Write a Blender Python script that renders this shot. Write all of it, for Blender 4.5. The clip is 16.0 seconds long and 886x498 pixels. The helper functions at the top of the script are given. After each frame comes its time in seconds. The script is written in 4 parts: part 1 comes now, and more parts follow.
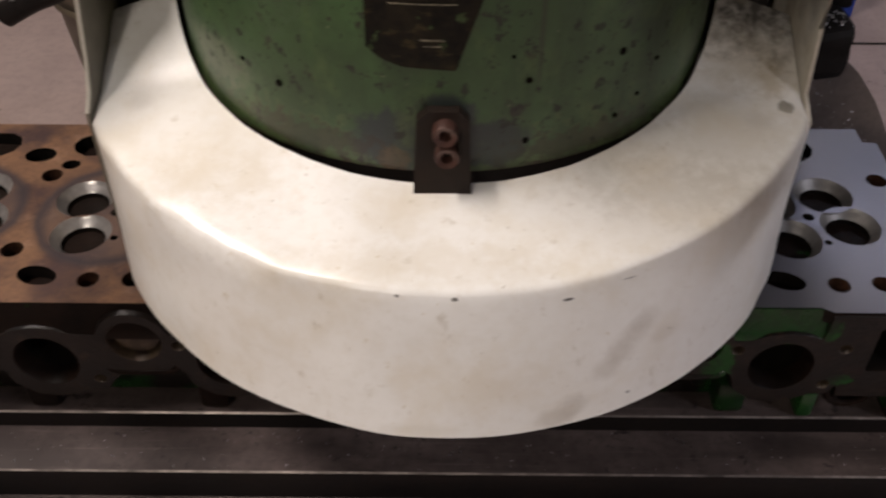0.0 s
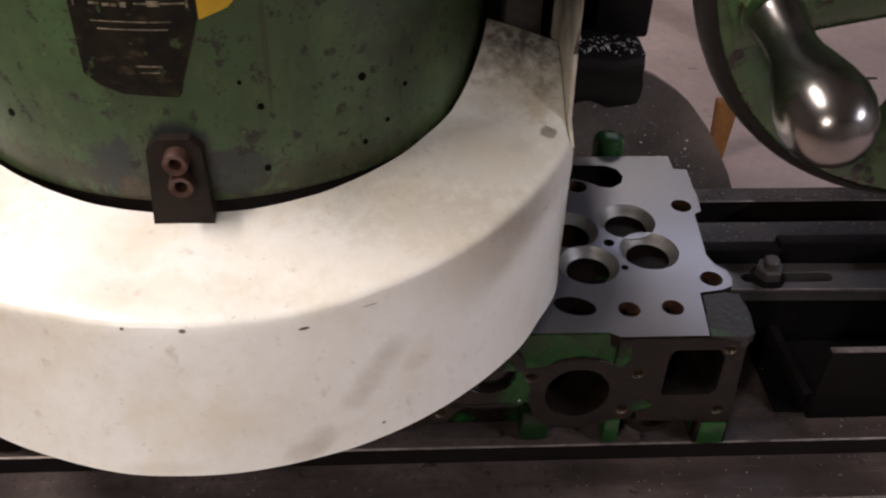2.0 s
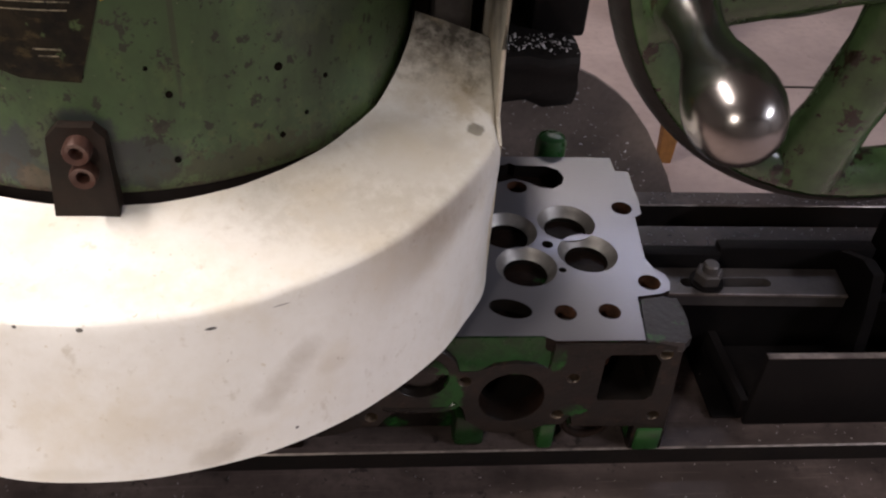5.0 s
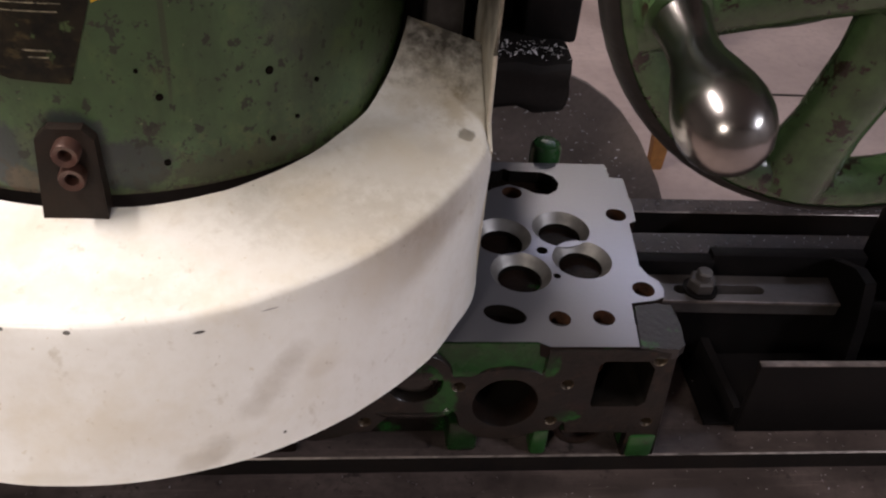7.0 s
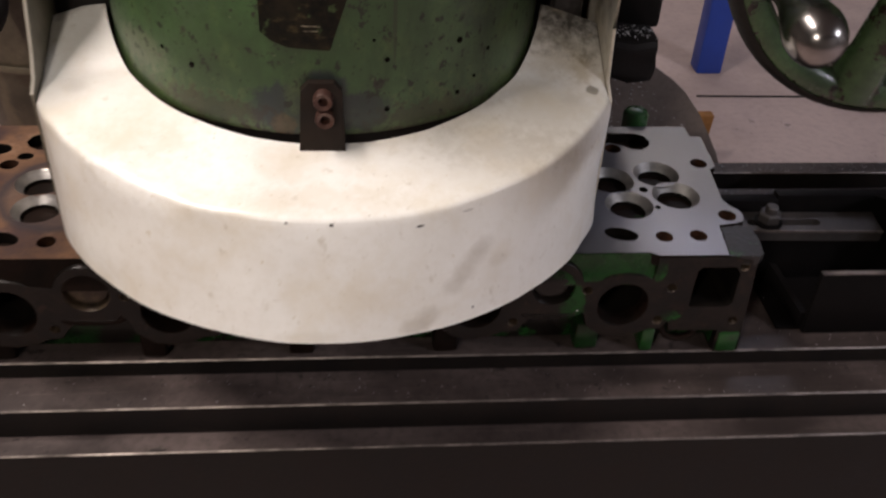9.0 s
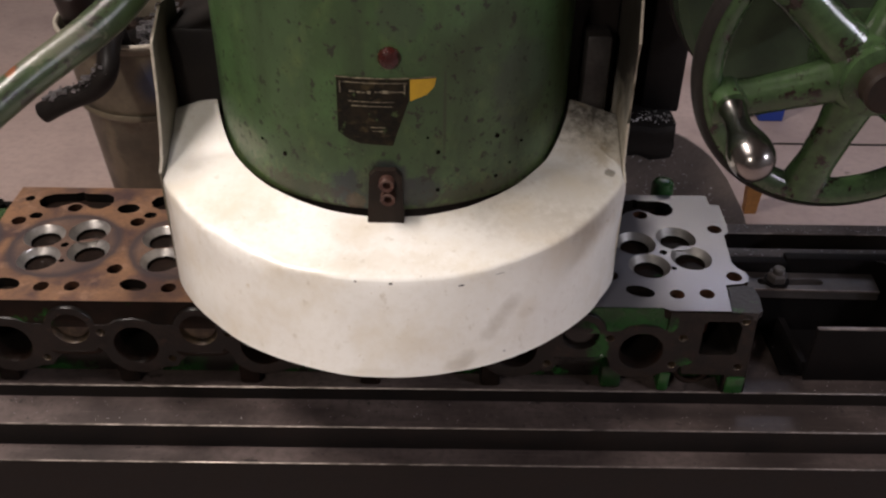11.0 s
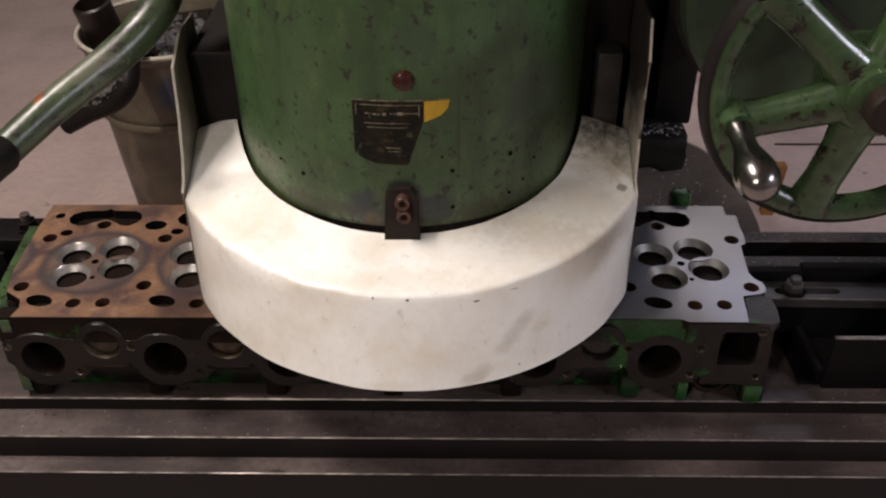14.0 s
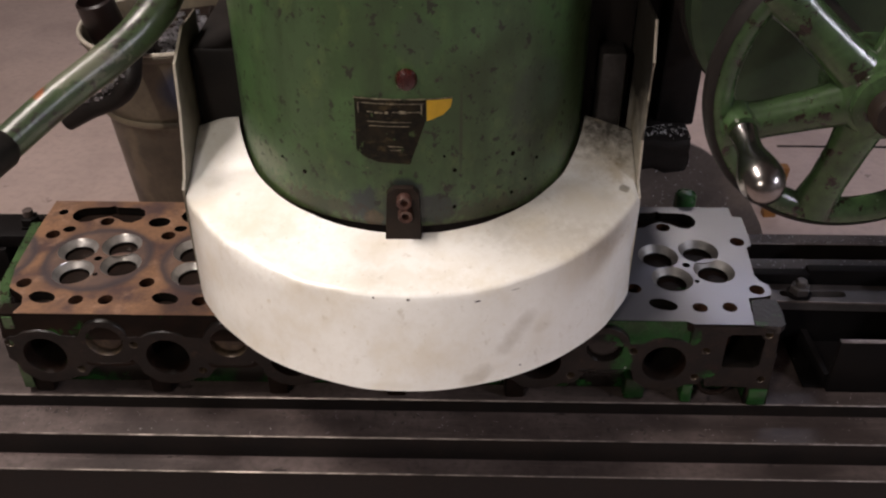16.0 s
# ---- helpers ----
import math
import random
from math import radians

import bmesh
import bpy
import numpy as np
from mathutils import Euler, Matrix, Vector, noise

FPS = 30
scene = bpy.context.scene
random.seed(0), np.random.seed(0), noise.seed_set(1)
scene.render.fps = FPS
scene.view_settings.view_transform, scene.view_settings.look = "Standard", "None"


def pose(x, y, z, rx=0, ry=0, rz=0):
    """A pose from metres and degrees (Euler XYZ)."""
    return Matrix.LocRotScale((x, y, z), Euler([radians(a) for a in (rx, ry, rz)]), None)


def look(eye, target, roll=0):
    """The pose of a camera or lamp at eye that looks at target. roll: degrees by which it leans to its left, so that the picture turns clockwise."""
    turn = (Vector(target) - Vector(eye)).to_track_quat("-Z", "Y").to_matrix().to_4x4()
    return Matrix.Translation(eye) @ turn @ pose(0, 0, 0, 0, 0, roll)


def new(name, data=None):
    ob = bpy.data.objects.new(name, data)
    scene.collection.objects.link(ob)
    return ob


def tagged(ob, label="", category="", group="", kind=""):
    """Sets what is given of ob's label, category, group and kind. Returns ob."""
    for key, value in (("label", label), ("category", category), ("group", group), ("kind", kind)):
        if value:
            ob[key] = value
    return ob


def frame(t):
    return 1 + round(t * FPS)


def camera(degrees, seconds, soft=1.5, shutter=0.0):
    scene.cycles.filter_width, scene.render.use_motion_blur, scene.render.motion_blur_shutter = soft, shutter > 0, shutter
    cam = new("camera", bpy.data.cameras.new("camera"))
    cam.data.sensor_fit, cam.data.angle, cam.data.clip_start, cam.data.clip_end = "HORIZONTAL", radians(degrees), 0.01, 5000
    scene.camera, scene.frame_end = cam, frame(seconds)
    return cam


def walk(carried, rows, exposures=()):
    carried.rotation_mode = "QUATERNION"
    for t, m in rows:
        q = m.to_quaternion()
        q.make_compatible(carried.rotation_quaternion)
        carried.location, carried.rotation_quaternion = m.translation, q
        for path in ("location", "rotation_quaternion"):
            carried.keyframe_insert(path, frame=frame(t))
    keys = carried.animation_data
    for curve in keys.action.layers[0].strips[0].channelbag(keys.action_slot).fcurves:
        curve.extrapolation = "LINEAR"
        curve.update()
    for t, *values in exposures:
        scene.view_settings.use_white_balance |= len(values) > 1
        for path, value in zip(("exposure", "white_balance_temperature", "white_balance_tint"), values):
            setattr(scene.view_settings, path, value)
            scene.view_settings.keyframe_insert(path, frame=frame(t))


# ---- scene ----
# ---- camera ----
cam = camera(51.2, 16.0, soft=2.2, shutter=0.5)
walk(cam, [
    (0.0, pose(-0.2650, -0.5290, 1.3846, 48.465, -0.052, 0.548)),
    (0.5, pose(-0.2148, -0.5270, 1.3830, 49.035, -0.415, -0.306)),
    (1.0, pose(-0.1849, -0.5269, 1.3794, 49.541, -0.702, -2.069)),
    (1.5, pose(-0.1666, -0.5282, 1.3770, 50.258, -0.943, -2.763)),
    (2.0, pose(-0.1539, -0.5279, 1.3753, 50.923, -1.278, -2.678)),
    (2.5, pose(-0.1405, -0.5216, 1.3719, 50.849, -2.272, -3.125)),
    (3.0, pose(-0.1374, -0.5209, 1.3676, 50.700, -2.684, -3.667)),
    (3.5, pose(-0.1371, -0.5183, 1.3649, 50.705, -3.075, -4.182)),
    (4.0, pose(-0.1338, -0.5172, 1.3644, 50.804, -3.313, -4.250)),
    (6.5, pose(-0.1332, -0.5143, 1.3640, 51.259, -4.341, -4.362)),
    (7.0, pose(-0.1329, -0.5152, 1.3647, 51.308, -4.475, -4.403)),
    (7.5, pose(-0.1401, -0.5225, 1.3719, 51.642, -4.578, -4.418)),
    (8.0, pose(-0.1494, -0.5479, 1.3801, 51.857, -4.470, -3.954)),
    (8.5, pose(-0.1878, -0.6050, 1.3948, 52.872, -3.041, -3.134)),
    (9.0, pose(-0.2400, -0.6917, 1.4108, 52.802, -2.499, -4.187)),
    (9.5, pose(-0.2559, -0.7587, 1.4321, 53.891, -2.388, -5.654)),
    (10.0, pose(-0.2285, -0.7837, 1.4686, 54.660, -2.052, -3.651)),
    (12.5, pose(-0.2183, -0.8171, 1.5501, 54.512, 0.641, 1.834)),
    (13.0, pose(-0.2175, -0.8129, 1.5480, 54.519, 0.635, 1.412)),
    (13.5, pose(-0.2196, -0.8121, 1.5481, 54.544, 0.647, 1.138)),
    (14.0, pose(-0.2182, -0.8126, 1.5468, 54.556, 0.409, 0.849)),
    (14.5, pose(-0.2179, -0.8117, 1.5461, 54.615, 0.325, 1.011)),
    (15.0, pose(-0.2172, -0.8095, 1.5449, 54.545, 0.184, 1.068)),
    (15.5, pose(-0.2181, -0.8101, 1.5449, 54.504, 0.121, 1.017)),
    (16.0, pose(-0.2188, -0.8090, 1.5450, 54.498, 0.044, 1.170)),
], exposures=[(0, -0.42), (0.5, -0.40), (1, -0.34), (1.5, -0.30), (2, -0.12), (3, 0.12), (4, 0.2), (6.5, 0.06), (8, 0.1), (8.5, 0.03), (9, -0.12), (9.5, -0.32), (10, -0.18), (12.5, -0.14), (16, -0.13)])

DECK = 0.95          # height of the milled deck above the floor
FEED = 0.00169       # table feed, metres a second

# ---- world and lights ----
world = bpy.data.worlds.new("workshop_world")
world.use_nodes = True
scene.world = world
world.node_tree.nodes["Background"].inputs[0].default_value = (0.55, 0.6, 0.7, 1)
world.node_tree.nodes["Background"].inputs[1].default_value = 0.02


def area(name, m, sx, sy, power, colour):
    d = bpy.data.lights.new(name, "AREA")
    d.shape, d.size, d.size_y, d.energy, d.color = "RECTANGLE", sx, sy, power, colour
    ob = new(name, d)
    ob.matrix_world = m
    return ob


# unseen light added over the operator's left shoulder to brighten the guard's front
area("front_fill_light", look((-0.85, -1.45, 1.95), (-0.28, -0.10, 1.0)), 0.16, 0.16, 9.0, (1.0, 0.893, 0.80))
# fluorescent battens on the ceiling: x, y, length along x, length along y, power, colour
BATTENS = ((-1.50, -0.15, 0.14, 1.3, 118, (1.0, 0.89, 0.835)), (0.9, 3.6, 1.3, 0.14, 11, (1.0, 0.88, 0.80)), (1.3, 2.85, 1.3, 0.10, 10, (0.62, 0.68, 1.0)),
           (3.40, -2.10, 0.14, 1.3, 155, (0.88, 0.88, 1.0)))
for bx, by, lx, ly, pw, col in BATTENS:
    area("batten_light", pose(bx, by, 3.40), lx, ly, pw, col)


# ---- materials ----
def mat(name, base, rough=0.5, metal=0.0, second=None, scale=20.0, amount=0.5, fine=200.0, bump=0.2, rvar=0.15,
        chips=None, chip_scale=30.0, chip_level=0.62, chip_rough=0.6, spec=0.5, dist=0.0006, coat=0.0):
    """Procedural surface: two scales of colour variation, worn chips, fine relief."""
    m = bpy.data.materials.new(name)
    m.use_nodes = True
    nt = m.node_tree
    b = nt.nodes["Principled BSDF"]
    tc = nt.nodes.new("ShaderNodeTexCoord")

    def tex(s, detail=6.0, r=0.6):
        n = nt.nodes.new("ShaderNodeTexNoise")
        n.inputs["Scale"].default_value, n.inputs["Detail"].default_value, n.inputs["Roughness"].default_value = s, detail, r
        nt.links.new(tc.outputs["Object"], n.inputs["Vector"])
        return n.outputs["Fac"]

    def ramp(src, lo, hi):
        n = nt.nodes.new("ShaderNodeMapRange")
        n.inputs["From Min"].default_value, n.inputs["From Max"].default_value = lo, hi
        nt.links.new(src, n.inputs["Value"])
        return n.outputs["Result"]

    def mix(f, a, c):
        n = nt.nodes.new("ShaderNodeMix")
        n.data_type = "RGBA"
        for sock, val in ((n.inputs[0], f), (n.inputs[6], a), (n.inputs[7], c)):
            if isinstance(val, bpy.types.NodeSocket):
                nt.links.new(val, sock)
            elif isinstance(val, (int, float)):
                sock.default_value = val
            else:
                sock.default_value = (*val, 1)
        return n.outputs[2]

    def mul(a, k):
        n = nt.nodes.new("ShaderNodeMath")
        n.operation = "MULTIPLY"
        nt.links.new(a, n.inputs[0])
        n.inputs[1].default_value = k
        return n.outputs[0]

    second = second or tuple(c * 0.55 for c in base)
    big, small = tex(scale), tex(fine, 3.0)
    col = mix(mul(ramp(big, 0.38, 0.66), amount), base, second)
    col = mix(mul(ramp(small, 0.45, 0.75), amount * 0.6), col, second)
    if chips:
        f = ramp(tex(chip_scale, 8.0, 0.7), chip_level, chip_level + 0.03)
        col = mix(f, col, chips)
    nt.links.new(col, b.inputs["Base Color"])
    r = nt.nodes.new("ShaderNodeMapRange")
    r.inputs["To Min"].default_value, r.inputs["To Max"].default_value = max(rough - rvar, 0.04), min(rough + rvar, 1)
    nt.links.new(big, r.inputs["Value"])
    nt.links.new(r.outputs["Result"], b.inputs["Roughness"])
    b.inputs["Metallic"].default_value = metal
    b.inputs["Specular IOR Level"].default_value = spec
    b.inputs["Coat Weight"].default_value = coat
    if bump:
        bp = nt.nodes.new("ShaderNodeBump")
        bp.inputs["Strength"].default_value, bp.inputs["Distance"].default_value = bump, dist
        nt.links.new(small, bp.inputs["Height"])
        nt.links.new(bp.outputs["Normal"], b.inputs["Normal"])
    return m


def stains(m, spots, soft=0.72, grain=45):
    """Lays patches of ragged outline over a surface, wear, dirt and painted light or shade: centre, radii, colour,
    strength, raggedness.
    """
    nt = m.node_tree
    b = nt.nodes["Principled BSDF"]
    tc = nt.nodes.new("ShaderNodeTexCoord")
    for c, r, colour, strength, ragged in spots:
        last = b.inputs["Base Color"].links[0].from_socket
        mp = nt.nodes.new("ShaderNodeMapping")
        mp.vector_type = "TEXTURE"
        mp.inputs["Location"].default_value, mp.inputs["Scale"].default_value = c, r
        nt.links.new(tc.outputs["Object"], mp.inputs["Vector"])
        ln = nt.nodes.new("ShaderNodeVectorMath")
        ln.operation = "LENGTH"
        nt.links.new(mp.outputs[0], ln.inputs[0])
        nz = nt.nodes.new("ShaderNodeTexNoise")
        nz.inputs["Scale"].default_value, nz.inputs["Detail"].default_value, nz.inputs["Roughness"].default_value = grain, 8, 0.68
        nt.links.new(tc.outputs["Object"], nz.inputs["Vector"])
        ad = nt.nodes.new("ShaderNodeMath")
        ad.operation = "MULTIPLY_ADD"
        ad.inputs[1].default_value = ragged
        nt.links.new(nz.outputs["Fac"], ad.inputs[0])
        nt.links.new(ln.outputs["Value"], ad.inputs[2])
        mr = nt.nodes.new("ShaderNodeMapRange")
        mr.inputs["From Min"].default_value, mr.inputs["From Max"].default_value = 1.0 + ragged * 0.5, (soft if r[0] > 0.008 else 0.72) + ragged * 0.5
        mr.inputs["To Max"].default_value = strength
        nt.links.new(ad.outputs[0], mr.inputs["Value"])
        mx = nt.nodes.new("ShaderNodeMix")
        mx.data_type = "RGBA"
        nt.links.new(mr.outputs[0], mx.inputs[0])
        nt.links.new(last, mx.inputs[6])
        mx.inputs[7].default_value = (*colour, 1)
        nt.links.new(mx.outputs[2], b.inputs["Base Color"])
    return m


def weather(m, layers):
    """Layers of stretched noise over a surface: colour, scale along x, y, z, where it begins and is full, strength, roughness or None."""
    nt = m.node_tree
    b = nt.nodes["Principled BSDF"]
    tc = nt.nodes.new("ShaderNodeTexCoord")
    for k, (colour, scale, lo, hi, strength, rough) in enumerate(layers):
        last = b.inputs["Base Color"].links[0].from_socket
        mp = nt.nodes.new("ShaderNodeMapping")
        mp.inputs["Scale"].default_value, mp.inputs["Location"].default_value = scale, (3.1 * k, 1.7 * k, 5.3 * k)
        nt.links.new(tc.outputs["Object"], mp.inputs["Vector"])
        nz = nt.nodes.new("ShaderNodeTexNoise")
        nz.inputs["Scale"].default_value, nz.inputs["Detail"].default_value, nz.inputs["Roughness"].default_value = 1.0, 7, 0.62
        nt.links.new(mp.outputs[0], nz.inputs["Vector"])
        mr = nt.nodes.new("ShaderNodeMapRange")
        mr.inputs["From Min"].default_value, mr.inputs["From Max"].default_value, mr.inputs["To Max"].default_value = lo, hi, strength
        nt.links.new(nz.outputs["Fac"], mr.inputs["Value"])
        mx = nt.nodes.new("ShaderNodeMix")
        mx.data_type = "RGBA"
        nt.links.new(mr.outputs[0], mx.inputs[0])
        nt.links.new(last, mx.inputs[6])
        mx.inputs[7].default_value = (*colour, 1)
        nt.links.new(mx.outputs[2], b.inputs["Base Color"])
        if rough is not None:
            rx = nt.nodes.new("ShaderNodeMix")
            nt.links.new(mr.outputs[0], rx.inputs[0])
            nt.links.new(b.inputs["Roughness"].links[0].from_socket, rx.inputs[2])
            rx.inputs[3].default_value = rough
            nt.links.new(rx.outputs[0], b.inputs["Roughness"])
    return m


GREEN = mat("green_machine_paint", (0.062, 0.118, 0.050), 0.38, second=(0.036, 0.064, 0.028), scale=8, fine=90, amount=0.75,
            chips=(0.030, 0.024, 0.016), chip_scale=46, chip_level=0.655, bump=0.25)
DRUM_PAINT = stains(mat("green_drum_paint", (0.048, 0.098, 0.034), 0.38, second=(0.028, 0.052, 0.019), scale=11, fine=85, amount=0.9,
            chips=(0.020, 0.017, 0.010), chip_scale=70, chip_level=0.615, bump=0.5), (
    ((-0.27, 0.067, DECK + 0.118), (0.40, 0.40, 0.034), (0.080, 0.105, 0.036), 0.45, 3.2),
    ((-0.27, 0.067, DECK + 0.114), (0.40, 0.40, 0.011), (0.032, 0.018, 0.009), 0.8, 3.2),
    # near-black ring at the base: shade of the gap put into the colour
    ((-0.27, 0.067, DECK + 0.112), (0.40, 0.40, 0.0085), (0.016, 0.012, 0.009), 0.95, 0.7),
    ((-0.291, -0.110, DECK + 0.141), (0.032, 0.06, 0.023), (0.020, 0.025, 0.027), 0.95, 1.1),
    ((-0.244, -0.110, DECK + 0.140), (0.027, 0.06, 0.017), (0.020, 0.024, 0.026), 0.95, 1.2),
    ((-0.268, -0.110, DECK + 0.158), (0.020, 0.06, 0.016), (0.022, 0.026, 0.027), 0.9, 1.0),
    ((-0.296, -0.110, DECK + 0.129), (0.010, 0.06, 0.010), (0.10, 0.06, 0.02), 0.6, 1.8),
    ((-0.190, -0.090, DECK + 0.133), (0.050, 0.08, 0.010), (0.026, 0.017, 0.009), 0.6, 4.2),
    ((-0.345, -0.090, DECK + 0.135), (0.050, 0.08, 0.010), (0.026, 0.017, 0.009), 0.65, 3.6),
    ((-0.150, -0.060, DECK + 0.225), (0.030, 0.08, 0.046), (0.030, 0.044, 0.028), 0.7, 1.0),
    ((-0.255, -0.110, DECK + 0.300), (0.020, 0.05, 0.024), (0.036, 0.054, 0.030), 0.6, 1.4),
    ((-0.360, -0.090, DECK + 0.270), (0.034, 0.06, 0.080), (0.046, 0.080, 0.036), 0.6, 1.8),
    ((-0.218, -0.100, DECK + 0.215), (0.0016, 0.05, 0.048), (0.030, 0.034, 0.018), 0.7, 0.8),
    ((-0.400, -0.050, DECK + 0.160), (0.024, 0.07, 0.016), (0.15, 0.15, 0.10), 0.4, 2.2)), 0.78, 170)
weather(DRUM_PAINT, (
    ((0.020, 0.034, 0.013), (26, 26, 5), 0.48, 0.68, 0.75, 0.5),
    ((0.085, 0.125, 0.040), (34, 34, 22), 0.56, 0.70, 0.5, None),
    ((0.014, 0.013, 0.008), (110, 110, 95), 0.605, 0.63, 0.85, 0.6),
    ((0.014, 0.013, 0.008), (300, 300, 280), 0.63, 0.67, 0.7, 0.6),
    ((0.150, 0.165, 0.095), (210, 210, 190), 0.69, 0.72, 0.7, None)))
GREEN_WHEEL = mat("green_wheel_paint", (0.042, 0.078, 0.030), 0.24, second=(0.017, 0.027, 0.013), scale=30, fine=140, amount=0.9,
                  chips=(0.014, 0.009, 0.006), chip_scale=75, chip_level=0.565, bump=0.5)
WHITE = stains(mat("white_guard_paint", (0.73, 0.715, 0.675), 0.33, second=(0.58, 0.54, 0.465), scale=9, fine=120, amount=0.5,
            chips=(0.60, 0.55, 0.46), chip_scale=150, chip_level=0.64, bump=0.3), (
    # greyer patches over the two dimples
    ((-0.0790, -0.060, DECK + 0.125), (0.012, 0.009, 0.03), (0.44, 0.42, 0.39), 0.6, 0.9),
    ((-0.456, -0.047, DECK + 0.125), (0.011, 0.010, 0.03), (0.50, 0.47, 0.42), 0.5, 0.8),
    ((-0.078, -0.012, DECK + 0.135), (0.036, 0.030, 0.05), (0.46, 0.40, 0.30), 0.55, 1.6),
    ((-0.100, -0.075, DECK + 0.125), (0.075, 0.060, 0.05), (0.55, 0.51, 0.44), 0.5, 2.4),
    ((-0.066, -0.028, DECK + 0.135), (0.012, 0.016, 0.05), (0.33, 0.26, 0.15), 0.6, 1.6),
    # near-black patches at both rear ends of the plate
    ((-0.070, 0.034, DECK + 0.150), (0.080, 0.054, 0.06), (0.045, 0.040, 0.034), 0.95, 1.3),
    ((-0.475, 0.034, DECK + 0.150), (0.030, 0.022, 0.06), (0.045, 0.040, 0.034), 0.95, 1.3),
    ((-0.28, -0.168, DECK + 0.106), (0.12, 0.018, 0.02), (0.56, 0.50, 0.40), 0.36, 3.2),
    ((-0.14, -0.115, DECK + 0.112), (0.08, 0.030, 0.02), (0.50, 0.47, 0.41), 0.42, 3.2),
    ((-0.40, -0.110, DECK + 0.112), (0.06, 0.030, 0.02), (0.56, 0.49, 0.38), 0.36, 3.2),
    ((-0.2018, -0.190, DECK + 0.0915), (0.0038, 0.02, 0.0011), (0.03, 0.028, 0.025), 0.95, 0.4),
    ((-0.262, -0.190, DECK + 0.0975), (0.0020, 0.02, 0.0012), (0.05, 0.045, 0.04), 0.9, 0.6),
    ((-0.292, -0.190, DECK + 0.0985), (0.0014, 0.02, 0.0010), (0.05, 0.045, 0.04), 0.9, 0.6),
    ((-0.168, -0.180, DECK + 0.0955), (0.0060, 0.02, 0.0005), (0.12, 0.11, 0.10), 0.8, 0.6),
    ((-0.162, -0.190, DECK + 0.022), (0.0012, 0.02, 0.0010), (0.05, 0.045, 0.04), 0.9, 0.6),
    ((-0.0600, -0.047, DECK + 0.130), (0.007, 0.005, 0.02), (0.10, 0.085, 0.06), 0.8, 1.6)), 0.3, 110)
WHITE = stains(WHITE, (
    ((-0.156, -0.185, DECK + 0.066), (0.0100, 0.05, 0.0095), (0.46, 0.42, 0.36), 0.50, 1.0),
    ((-0.162, -0.185, DECK + 0.059), (0.0112, 0.05, 0.0105), (0.46, 0.42, 0.36), 0.50, 1.0),
    ((-0.169, -0.185, DECK + 0.051), (0.0112, 0.05, 0.0105), (0.46, 0.42, 0.36), 0.50, 1.0),
    ((-0.176, -0.185, DECK + 0.043), (0.0105, 0.05, 0.0090), (0.46, 0.42, 0.36), 0.50, 1.0),
    ((-0.196, -0.200, DECK + 0.024), (0.0120, 0.05, 0.0095), (0.45, 0.41, 0.35), 0.6, 1.0),
    ((-0.205, -0.200, DECK + 0.019), (0.0145, 0.05, 0.0085), (0.45, 0.41, 0.35), 0.6, 1.0),
    ((-0.143, -0.170, DECK + 0.052), (0.011, 0.05, 0.007), (0.52, 0.48, 0.42), 0.45, 0.9),
    ((-0.280, -0.210, DECK + 0.017), (0.024, 0.05, 0.006), (0.54, 0.50, 0.42), 0.4, 0.9)), 0.42, 70)
weather(WHITE, (
    ((0.60, 0.53, 0.41), (18, 18, 18), 0.50, 0.68, 0.42, None),
    ((0.40, 0.34, 0.25), (85, 85, 85), 0.62, 0.72, 0.40, None),
    ((0.26, 0.20, 0.13), (230, 230, 230), 0.665, 0.72, 0.5, None)))
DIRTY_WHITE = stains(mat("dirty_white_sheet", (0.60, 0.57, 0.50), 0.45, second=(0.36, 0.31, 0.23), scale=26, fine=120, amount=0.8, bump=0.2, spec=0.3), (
    # near-black towards the top and rear of the sheet
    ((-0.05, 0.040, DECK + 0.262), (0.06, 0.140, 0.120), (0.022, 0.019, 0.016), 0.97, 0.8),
    ((-0.05, -0.040, DECK + 0.150), (0.06, 0.012, 0.020), (0.20, 0.15, 0.09), 0.6, 1.4)), 0.55, 60)
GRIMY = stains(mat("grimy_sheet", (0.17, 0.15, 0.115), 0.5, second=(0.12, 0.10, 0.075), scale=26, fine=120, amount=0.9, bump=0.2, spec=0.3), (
    # darker towards the upper rear of the sheet
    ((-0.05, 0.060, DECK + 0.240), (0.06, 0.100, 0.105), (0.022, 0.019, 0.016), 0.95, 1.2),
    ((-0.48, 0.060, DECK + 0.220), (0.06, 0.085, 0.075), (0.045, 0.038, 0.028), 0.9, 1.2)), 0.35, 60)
EDGE = mat("bare_sheet_edge", (0.55, 0.50, 0.42), 0.5, second=(0.30, 0.26, 0.2), scale=60, amount=0.6)
BLACK_STEEL = mat("oily_black_steel", (0.0075, 0.0066, 0.0064), 0.48, second=(0.020, 0.016, 0.014), scale=18, fine=220, bump=0.4, spec=0.13)
TABLE_STEEL = mat("worn_table_iron", (0.100, 0.076, 0.070), 0.5, 0.0, second=(0.026, 0.0185, 0.017), scale=9, fine=130, amount=0.9, bump=0.3, spec=0.3,
                  chips=(0.020, 0.015, 0.0135), chip_scale=34, chip_level=0.62)
weather(TABLE_STEEL, (
    ((0.020, 0.0155, 0.0145), (5, 16, 8), 0.44, 0.62, 0.75, 0.32),
    ((0.160, 0.125, 0.115), (12, 420, 60), 0.60, 0.72, 0.4, None),
    ((0.012, 0.010, 0.009), (120, 120, 120), 0.62, 0.68, 0.8, None)))
